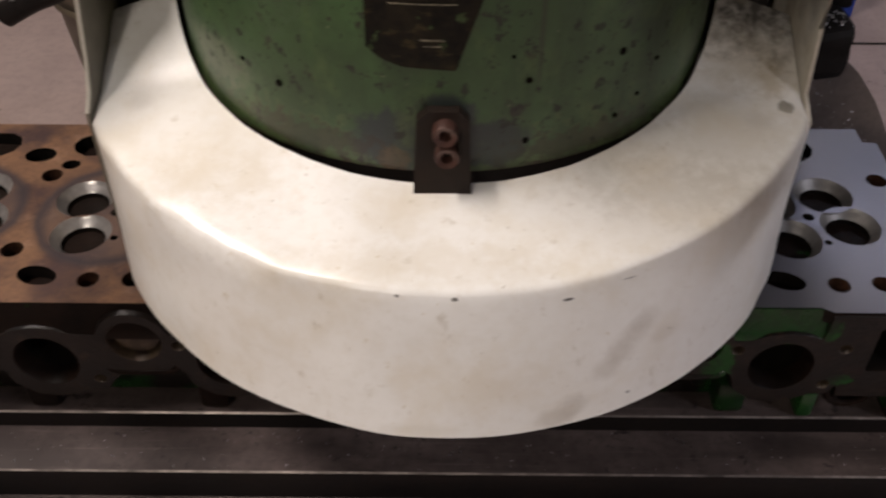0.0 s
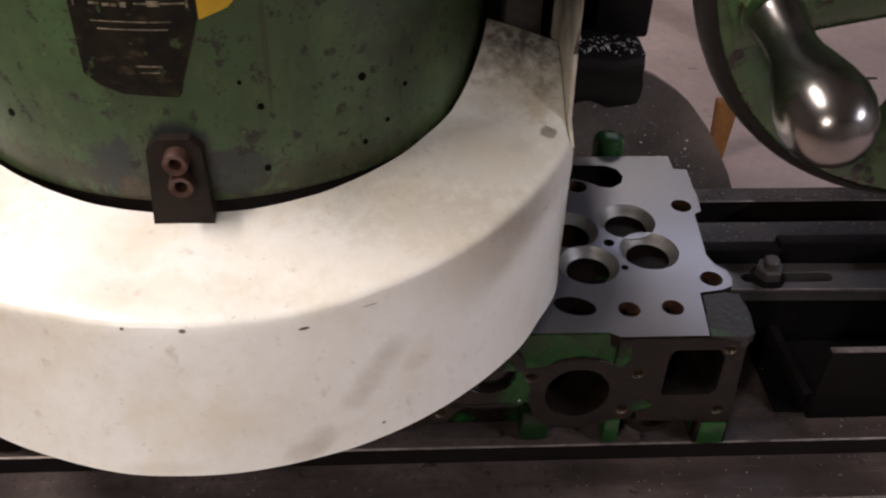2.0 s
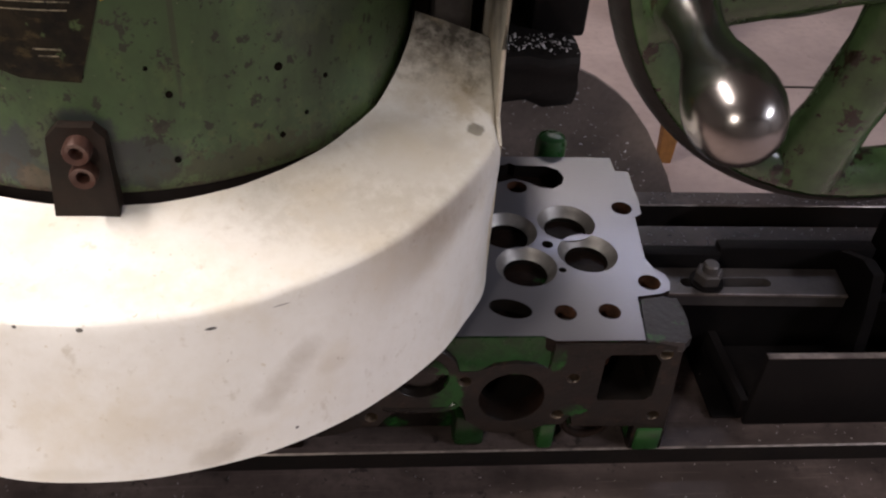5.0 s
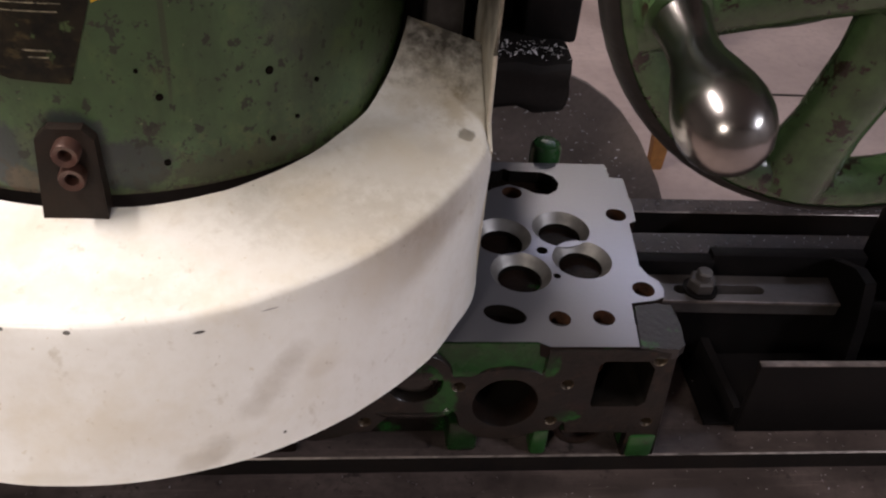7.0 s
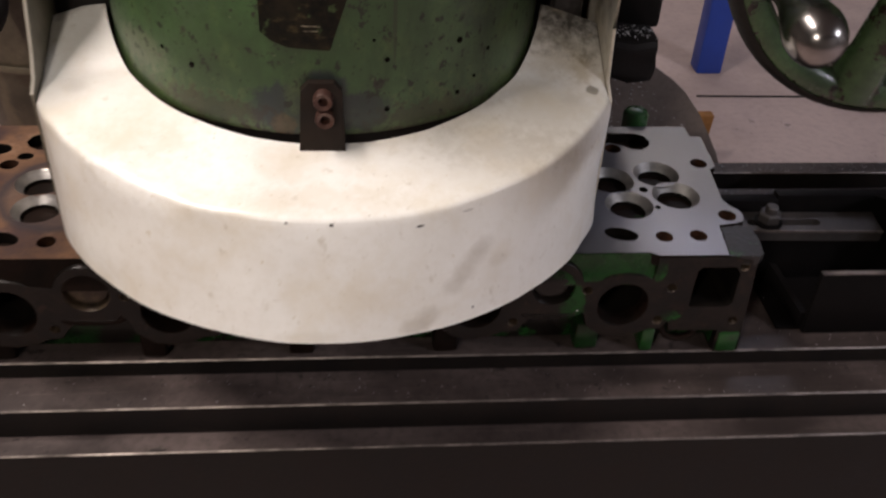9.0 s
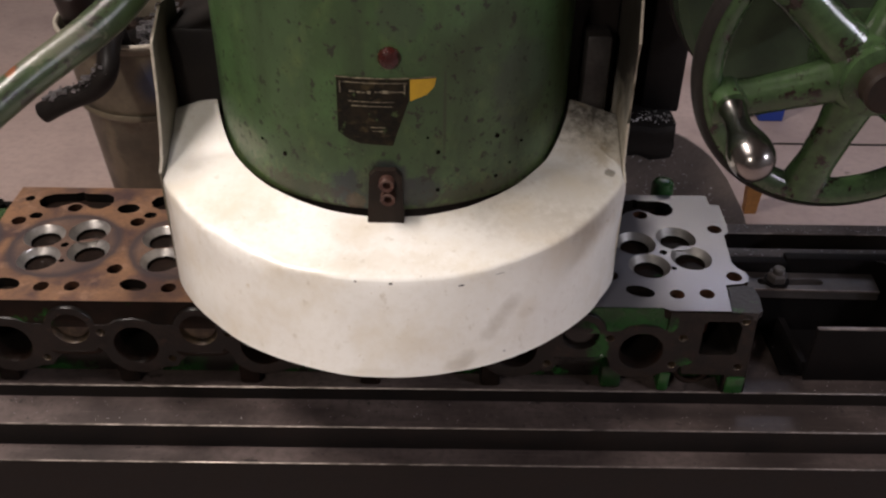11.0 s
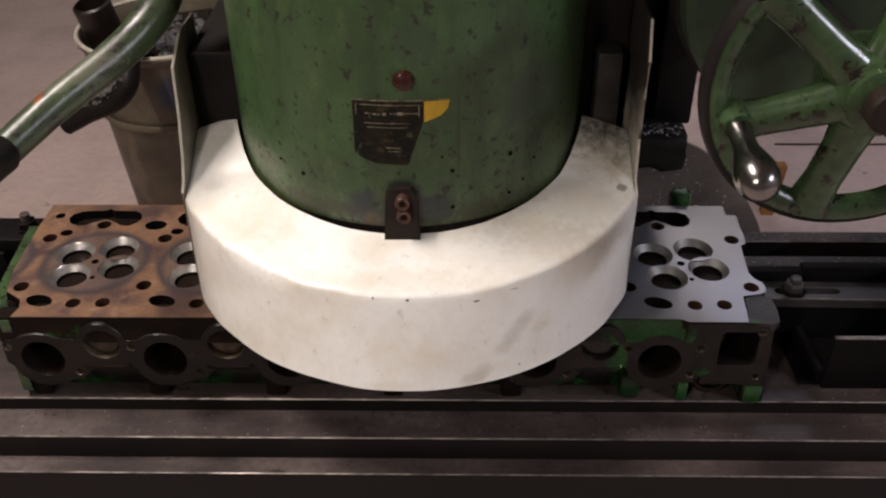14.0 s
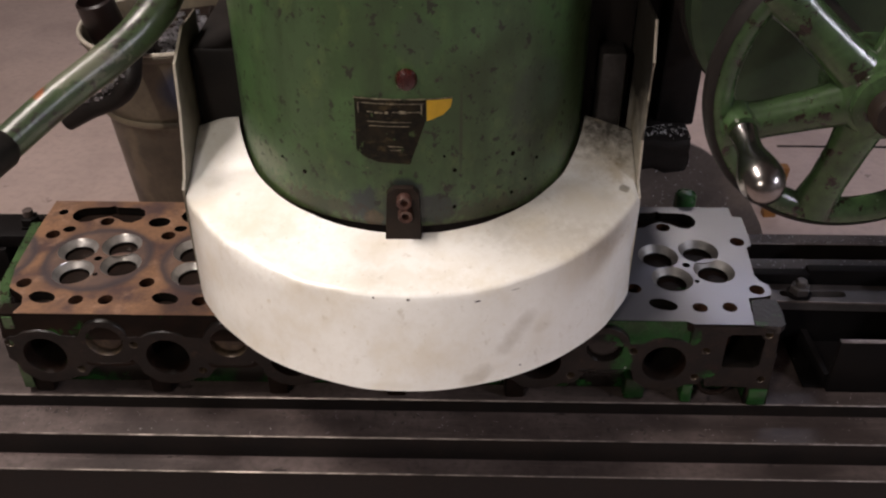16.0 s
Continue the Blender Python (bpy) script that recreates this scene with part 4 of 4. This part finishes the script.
    loops = [upper + lower[::-1]] + [ring(x, h, 0.0225, 32, 1.0, 1.06) for x, h in ports] + [ring(x, h, 0.0190, 28) for x, h in plugs] + [ring(x, h, 0.0046, 14) for x, h in studs] + [outlet]
    bm = bmesh.new()
    for lp in loops:
        vs = [bm.verts.new((x, yf, z + h)) for x, h in lp]
        for i in range(len(vs)):
            bm.edges.new((vs[i], vs[(i + 1) % len(vs)]))
    bmesh.ops.triangle_fill(bm, use_beauty=True, use_dissolve=False, edges=bm.edges[:], normal=(0, -1, 0))
    # soft outer shoulder and the plate's depth
    cen = loops[0]
    rows = []
    for y, grow in ((yf, 0.0), (yf + 0.0012, 0.0009), (yf + 0.004, 0.0013), (-0.0765, 0.0013)):
        row = []
        for i, (x, h) in enumerate(cen):
            (x0, h0), (x1, h1) = cen[i - 1], cen[(i + 1) % len(cen)]
            d = Vector((x1 - x0, h1 - h0)).normalized()
            row.append(bm.verts.new((x - d.y * grow, y, z + h + d.x * grow)))
        rows.append(row)
    for ra, rb in zip(rows, rows[1:]):
        for i in range(len(ra)):
            j = (i + 1) % len(ra)
            bm.faces.new((ra[i], ra[j], rb[j], rb[i]))
    bmesh.ops.remove_doubles(bm, verts=bm.verts, dist=1e-5)
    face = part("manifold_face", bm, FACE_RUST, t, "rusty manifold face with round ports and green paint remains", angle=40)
    for x, h in ports:
        mm = Matrix.Translation((x, yf, z + h)) @ pose(0, 0, 0, 90) @ Matrix.Diagonal((1.0, 1.06, 1.0, 1.0))
        part("port_rim", revolve(bmesh.new(), [(0.0225, 0.0), (0.0217, -0.0012), (0.0212, -0.016)], 32, mm, caps=False), RUST, face)
        bm = revolve(bmesh.new(), [(0.0212, -0.016), (0.0190, -0.045), (0.010, -0.085)], 32, mm, caps=False)
        bm.faces.new(bm.verts[-32:])
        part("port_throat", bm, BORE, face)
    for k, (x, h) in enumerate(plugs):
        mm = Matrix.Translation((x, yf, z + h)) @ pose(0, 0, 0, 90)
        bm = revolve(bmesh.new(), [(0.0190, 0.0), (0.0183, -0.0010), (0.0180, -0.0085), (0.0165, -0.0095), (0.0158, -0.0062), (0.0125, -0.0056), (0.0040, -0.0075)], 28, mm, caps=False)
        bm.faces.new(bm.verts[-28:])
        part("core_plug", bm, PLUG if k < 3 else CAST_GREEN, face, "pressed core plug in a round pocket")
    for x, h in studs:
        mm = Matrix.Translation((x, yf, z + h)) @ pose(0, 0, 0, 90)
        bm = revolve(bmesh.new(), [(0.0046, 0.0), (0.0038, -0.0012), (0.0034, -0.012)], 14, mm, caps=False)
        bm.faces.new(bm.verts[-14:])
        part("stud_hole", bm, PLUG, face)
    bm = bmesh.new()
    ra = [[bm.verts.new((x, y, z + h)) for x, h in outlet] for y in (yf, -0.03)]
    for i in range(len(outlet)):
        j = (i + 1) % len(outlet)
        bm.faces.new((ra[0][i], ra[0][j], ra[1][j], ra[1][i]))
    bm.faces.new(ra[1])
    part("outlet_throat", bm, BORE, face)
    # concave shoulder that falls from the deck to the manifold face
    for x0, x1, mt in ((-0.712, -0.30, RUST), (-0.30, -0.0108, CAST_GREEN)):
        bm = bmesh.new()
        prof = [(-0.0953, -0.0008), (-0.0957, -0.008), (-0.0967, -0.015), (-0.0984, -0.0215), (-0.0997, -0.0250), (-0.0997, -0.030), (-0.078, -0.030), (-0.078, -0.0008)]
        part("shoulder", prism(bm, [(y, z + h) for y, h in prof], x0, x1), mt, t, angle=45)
    # lower rib between the ports, dark recess behind, feet on the table
    for k in range(5):
        cx = -0.6738 + PITCH * k
        part("rib", pipe(bmesh.new(), smooth_path([(cx + 0.040, -0.0955, z - 0.058), (cx + 0.047, -0.0975, z - 0.0635), (cx + 0.084, -0.0975, z - 0.0635), (cx + 0.092, -0.0955, z - 0.058)], 5), 0.0036, 10), CAST_GREEN if k > 2 else RUST, t)
    part("web", box(bmesh.new(), -0.712, 0.066, 0.104, 0.108, z - 0.08, z - 0.021), CAST_GREEN, t)
    for k in range(7):
        cx = -0.700 + PITCH * k * 0.985
        part("foot", box(bmesh.new(), cx, cx + 0.022, -0.0955, -0.07, z - 0.1095, z - 0.078, 0.004), CAST_GREEN if k > 4 else RUST, t)
    part("foot", box(bmesh.new(), 0.0600, 0.0790, -0.1018, -0.07, z - 0.1090, z - 0.0865, 0.002), CAP_GREEN, t, "bright green painted foot")
    part("foot", box(bmesh.new(), -0.0100, 0.0020, -0.0990, -0.07, z - 0.1095, z - 0.083, 0.003), CAP_GREEN, t, "bright green painted foot")
    part("boss", pipe(bmesh.new(), [(0.0225 + 0.0165 * math.cos(a), -0.0965, z - 0.0790 + 0.0165 * math.sin(a)) for a in [math.radians(d) for d in range(170, 371, 20)]], 0.0028, 8), RUST, t, "half-round boss under the outlet")
    # rough as-cast pad at the corner
    bm = prism(bmesh.new(), [(0.0508, -0.0985), (0.0755, -0.1003), (0.0812, -0.0950), (0.0830, -0.0740), (0.0815, -0.0560), (0.0720, -0.0545), (0.0552, -0.0590)], z - 0.0100, z - 0.0012, "z")
    bmesh.ops.subdivide_edges(bm, edges=bm.edges[:], cuts=4, use_grid_fill=True)
    for v in bm.verts:
        v.co.z += noise.noise(v.co * 150) * 0.0016
    part("corner_pad", bm, PAD, t, "rough as-cast corner pad")
    # end plate in green at the far end, and the green cap behind
    part("end_plate", prism(bmesh.new(), [(-0.7080, -0.0976), (-0.6975, -0.0976), (-0.7175, -0.053), (-0.7255, -0.018), (-0.7285, 0.076), (-0.7422, 0.0741), (-0.7320, -0.0418)], z - 0.10, z - 0.004, "z"), GREEN_WHEEL, t, "pale green end plate")
    part("cap", revolve(bmesh.new(), [(0.013, -0.06), (0.013, 0.006), (0.011, 0.010), (0.006, 0.012)], 24, Matrix.Translation((0.024, 0.131, z)) @ pose(0, 0, 0)), CAP_GREEN, t, "bright green round cap")
    return t


def clamp_right():
    z = DECK
    t = thing("clamp_fixture", "dark steel work-holding channel with slotted strap and bolt", "clamp")
    bm = bmesh.new()
    # strap with a slot: outline and slot filled, then thickened
    ol = [(0.092, -0.003), (0.243, -0.006), (0.246, 0.0255), (0.092, 0.0275)]
    sl = []
    for i in range(9):
        a = math.pi / 2 - math.pi * i / 8
        sl.append((0.181 + 0.0052 * math.cos(a), 0.0095 + 0.0052 * math.sin(a)))
    for i in range(9):
        a = -math.pi / 2 - math.pi * i / 8
        sl.append((0.118 + 0.0052 * math.cos(a), 0.0095 + 0.0052 * math.sin(a)))
    for lp in (ol, sl):
        vs = [bm.verts.new((x, y, z - 0.045)) for x, y in lp]
        for i in range(len(vs)):
            bm.edges.new((vs[i], vs[(i + 1) % len(vs)]))
    bmesh.ops.triangle_fill(bm, use_beauty=True, edges=bm.edges[:], normal=(0, 0, 1))
    r = bmesh.ops.extrude_face_region(bm, geom=bm.faces[:])
    for v in [g for g in r["geom"] if isinstance(g, bmesh.types.BMVert)]:
        v.co.z -= 0.012
    part("strap", bm, STRAP_STEEL, t, "grey slotted strap")
    part("front_plate", box(bmesh.new(), 0.151, 0.45, -0.079, -0.073, z - 0.1095, z - 0.040, 0.001), CLAMP_STEEL, t)
    # thin bright strips stand in for highlights on plate and strap edges
    part("plate_edge", box(bmesh.new(), 0.1515, 0.45, -0.0785, -0.0735, z - 0.040, z - 0.0392), EDGE_HIGHLIGHT, t, "bright highlight strip along the top edge")
    part("strap_edge", prism(bmesh.new(), [(0.093, -0.0042), (0.2428, -0.0072), (0.2428, -0.0058), (0.093, -0.0028)], z - 0.0465, z - 0.0445, "z"), EDGE_HIGHLIGHT, t, "bright highlight strip along the strap")
    part("base_plate", box(bmesh.new(), 0.128, 0.45, -0.073, 0.05, z - 0.1095, z - 0.106, 0.001), CLAMP_STEEL, t)
    part("end_lip", prism(bmesh.new(), [(0.140, 0.05), (0.146, -0.074), (0.152, -0.074), (0.148, 0.05)], z - 0.106, z - 0.088, "z"), CLAMP_STEEL, t)
    part("rear_plate", box(bmesh.new(), 0.10, 0.45, 0.0, 0.012, z - 0.106, z - 0.0575, 0.001), CLAMP_STEEL, t)
    part("back_bar", box(bmesh.new(), 0.149, 0.279, 0.033, 0.045, z - 0.1, z - 0.030, 0.001), CLAMP_STEEL, t)
    part("back_bar", box(bmesh.new(), 0.06, 0.149, 0.029, 0.041, z - 0.1, z - 0.033, 0.001), CLAMP_STEEL, t)
    part("cross_plate", prism(bmesh.new(), [(0.031, -0.11), (0.031, -0.030), (0.000, -0.014), (-0.018, -0.014), (-0.028, -0.045), (-0.040, -0.1095)], 0.247, 0.256, "x"), CLAMP_STEEL, t)
    for o in t.children:
        if o.name.startswith("cross_plate"):
            o.location.z = z
    bolt = bmesh.new()
    p = Vector((0.1335, 0.0095, z - 0.045))
    revolve(bolt, [(0.0135, 0.0), (0.0135, 0.002), (0.011, 0.0025), (0.011, 0.003)], 24, Matrix.Translation(p))
    part("washer", bolt, CLAMP_STEEL, t)
    part("bolt_head", revolve(bmesh.new(), [(0.0105, 0.003), (0.011, 0.004), (0.011, 0.011), (0.0095, 0.0125)], 6, Matrix.Translation(p)), STRAP_STEEL, t, "grey hexagon bolt head")
    part("bolt_end", revolve(bmesh.new(), [(0.0062, 0.012), (0.0062, 0.018), (0.005, 0.0195)], 16, Matrix.Translation(p)), STRAP_STEEL, t)
    return t


def stop_block():
    z = DECK
    t = thing("stop_block", "black steel angle block on the table end", "stop block")
    part("block", box(bmesh.new(), 0.335, 0.45, -0.06, 0.12, z - 0.106, z + 0.0, 0.003), CLAMP_STEEL, t)
    return t


def clamp_left():
    z = DECK
    t = thing("clamp_strap", "dark strap clamp with nut beside the head", "clamp")
    part("strap", box(bmesh.new(), -0.95, -0.745, 0.105, 0.155, z - 0.062, z - 0.045, 0.002), CLAMP_STEEL, t)
    part("riser", box(bmesh.new(), -0.95, -0.80, 0.10, 0.15, z - 0.1095, z - 0.062, 0.002), CLAMP_STEEL, t)
    p = Vector((-0.775, 0.130, z - 0.045))
    part("nut", revolve(bmesh.new(), [(0.014, 0), (0.014, 0.003), (0.0115, 0.003), (0.0115, 0.012), (0.0095, 0.0135)], 6, Matrix.Translation(p)), CLAMP_STEEL, t)
    part("stud", cyl(bmesh.new(), p, p + Vector((0, 0, 0.022)), 0.006, seg=16), TABLE_STEEL, t)
    return t


# ---- behind the machine ----
def waste_bin():
    t = thing("waste_bin", "stained dirty drum bin full of oily scrap", "bin", at=(-1.025, 1.60, 0))
    prof = [(0.165, 0.0), (0.172, 0.01), (0.222, 0.555), (0.232, 0.565), (0.236, 0.575), (0.232, 0.585), (0.224, 0.583), (0.216, 0.56), (0.16, 0.08), (0.0, 0.075)]
    bm = bmesh.new()
    revolve(bm, prof, 56, caps=False)
    part("shell", bm, BIN, t)
    part("rim_wire", revolve(bmesh.new(), [(0.232 + 0.006 * math.cos(a), 0.583 + 0.006 * math.sin(a)) for a in [k * math.pi / 4 for k in range(9)]], 56, caps=False), EDGE, t, "pale rolled rim")
    part("hoop", revolve(bmesh.new(), [(0.2125, 0.36), (0.2165, 0.365), (0.2165, 0.375), (0.213, 0.38)], 56, caps=False), BIN, t)
    return t


def scrap():
    rnd = random.Random(4)
    t = thing("scrap_metal", "dark oily scrap and silver chips in the bin", "scrap", at=(-1.025, 1.60, 0))
    for i in range(22):
        a, r = rnd.uniform(0, 6.28), rnd.uniform(0, 0.16)
        p = Vector((r * math.cos(a), r * math.sin(a), 0.50 + rnd.uniform(0, 0.05)))
        d = Vector((rnd.uniform(-1, 1), rnd.uniform(-1, 1), rnd.uniform(-0.3, 0.5))).normalized() * rnd.uniform(0.03, 0.09)
        part("scrap_piece", cyl(bmesh.new(), p - d * 0.6, p + d, rnd.uniform(0.012, 0.03), seg=12, bevel=0.003), rnd.choice((BLACK_STEEL, BRACKET, BLACK_STEEL)), t)
    part("scrap_tube", revolve(bmesh.new(), [(0.050, 0.0), (0.050, 0.20), (0.043, 0.205), (0.040, 0.10), (0.002, 0.09)], 28, pose(-0.135, -0.03, 0.47, 10, -8, 0), caps=False), SCRAP_RUST, t, "dark red-brown rusty tube")
    bm = bmesh.new()
    for i in range(260):
        p = Vector((rnd.uniform(0.02, 0.17), rnd.uniform(-0.17, 0.03), 0.545 + rnd.uniform(0, 0.055)))
        s = rnd.uniform(0.004, 0.012)
        box(bm, p.x - s, p.x + s, p.y - s * 0.5, p.y + s * 0.5, p.z - s * 0.4, p.z + s * 0.4)
    tagged(part("swarf", bm, SWARF, t, "silver metal chips"), kind="stuff")
    return t


def hose():
    t = thing("coolant_hose", "dark hose crusted with silver chips", "hose")
    pts = smooth_path([(-1.06, 1.47, 0.55), (-1.04, 1.38, 0.618), (-1.029, 1.30, 0.61), (-1.027, 1.25, 0.571), (-1.069, 1.25, 0.5256), (-1.14, 1.25, 0.4945), (-1.205, 1.25, 0.46)], 6)
    part("tube", pipe(bmesh.new(), pts, 0.027, 16), BLACK_STEEL, t)
    rnd = random.Random(8)
    bm = bmesh.new()
    for i in range(160):
        p = Vector(rnd.choice(pts[18:34])) + Vector((rnd.uniform(-0.02, 0.02), rnd.uniform(-0.02, 0.02), 0.026 + rnd.uniform(-0.006, 0.004)))
        s = rnd.uniform(0.002, 0.006)
        box(bm, p.x - s, p.x + s, p.y - s, p.y + s, p.z - s * 0.5, p.z + s * 0.5)
    part("crust", bm, SWARF, t)
    return t


def splash_plate():
    z = DECK
    pts = [(-0.20, -0.30), (-0.20, -0.02), (0.02, -0.012), (0.085, -0.014), (0.111, -0.026), (0.135, -0.042), (0.153, -0.0575), (0.178, -0.088), (0.197, -0.119), (0.212, -0.145), (0.225, -0.175), (0.235, -0.30)]
    bm = prism(bmesh.new(), [(x, z + h) for x, h in pts], 0.300, 0.306, "y")
    t = thing("splash_plate", "brown rounded splash plate speckled with chips", "splash plate")
    part("plate", bm, FLAP, t)
    part("stay", box(bmesh.new(), -0.15, -0.10, 0.2225, 0.300, z - 0.25, z - 0.20), BLACK_STEEL, t)


def blue_post():
    bm = bmesh.new()
    box(bm, 0.905, 0.995, 2.14, 2.22, 0.0, 0.75, 0.01)
    solid("blue_post", bm, BLUE, "bright blue painted steel post on the floor", "post")


def orange_post():
    bm = prism(bmesh.new(), [(0.0, 0.0), (0.034, 0.0), (0.044, 0.17), (-0.012, 0.17)], 0, 0.03, "y")
    ob = solid("timber_offcut", bm, ORANGE, "orange-brown timber offcut standing on the floor", "timber")
    ob.location = (0.70, 1.54, 0)


def ceiling_lights():
    for bx, by, lx, ly, _, _ in BATTENS:
        t = thing("ceiling_light", "white fluorescent batten on the ceiling", "ceiling light", group="ceiling lights")
        hx, hy = lx / 2 + 0.04, ly / 2 + 0.04
        part("housing", box(bmesh.new(), bx - hx, bx + hx, by - hy, by + hy, 3.5, 3.6, 0.01), CEIL, t)
        for k in (-0.04, 0.04):
            a, b = ((bx - lx / 2, by + k, 3.47), (bx + lx / 2, by + k, 3.47)) if lx > ly else ((bx + k, by - ly / 2, 3.47), (bx + k, by + ly / 2, 3.47))
            part("tube", cyl(bmesh.new(), a, b, 0.016, seg=12), TUBE, t)


def chips():
    """Bright turnings lying about the table and the splash plate."""
    rnd = random.Random(12)
    bm = bmesh.new()
    z = DECK

    def chip(p, s):
        m = Matrix.Translation(p) @ Euler((rnd.uniform(-0.5, 0.5), rnd.uniform(-0.5, 0.5), rnd.uniform(0, 6.28))).to_matrix().to_4x4()
        vs = [bm.verts.new(m @ Vector(q)) for q in ((-s, -s * 0.4, 0), (s, -s * 0.4, s * 0.3), (s, s * 0.4, s * 0.3), (-s, s * 0.4, 0), (0, 0, s * 0.5))]
        for a, b in ((0, 1), (1, 2), (2, 3), (3, 0)):
            bm.faces.new((vs[a], vs[b], vs[4]))
        bm.faces.new((vs[3], vs[2], vs[1], vs[0]))
    for i in range(420):
        chip((rnd.uniform(0.09, 0.55), rnd.choice((rnd.uniform(0.131, 0.165), rnd.uniform(0.201, 0.22))), z - 0.1095), rnd.uniform(0.0004, 0.0017))
    for i in range(260):
        chip((rnd.uniform(-0.9, 0.6), rnd.uniform(-0.137, -0.100), z - 0.126), rnd.uniform(0.0003, 0.0010))
    for i in range(220):
        chip((rnd.uniform(0.10, 0.45), rnd.uniform(-0.096, -0.02), z - 0.1055 if rnd.random() < 0.2 else z - 0.1095), rnd.uniform(0.0003, 0.0011))
    ob = solid("metal_chips", bm, SWARF, "small bright metal chips scattered on the table", "chips", kind="stuff")
    bm = bmesh.new()
    for i in range(260):
        h = rnd.uniform(-0.16, -0.03)
        chip((rnd.uniform(-0.06, 0.10 + (-h - 0.03) * 0.8), 0.2995, z + h), rnd.uniform(0.0005, 0.0021))
    for i in range(130):
        chip((rnd.uniform(-0.044, 0.034), rnd.uniform(0.092, 0.12), z + 0.106 + rnd.uniform(-0.002, 0.003)), rnd.uniform(0.0005, 0.0020))
    solid("stuck_chips", bm, CHIP, "bright metal chips stuck to oily surfaces", "chips", kind="stuff")
    return ob


room()
ceiling_lights()
machine_bed()
table = machine_table()
spindle = spindle_head()
drum_details(spindle)
guard()
bracket()
gearbox()
handwheel()
column_parts()
feed_lever()
engine_head = cylinder_head()
fixture = clamp_right()
block = stop_block()
strap = clamp_left()
waste_bin()
scrap()
hose()
splash_plate()
orange_post()
blue_post()
loose_chips = chips()


def motions():
    for ob in (table, engine_head, fixture, block, strap, loose_chips):
        walk(ob, [(t, pose(FEED * t, 0, 0)) for t in range(0, 17)])


motions()
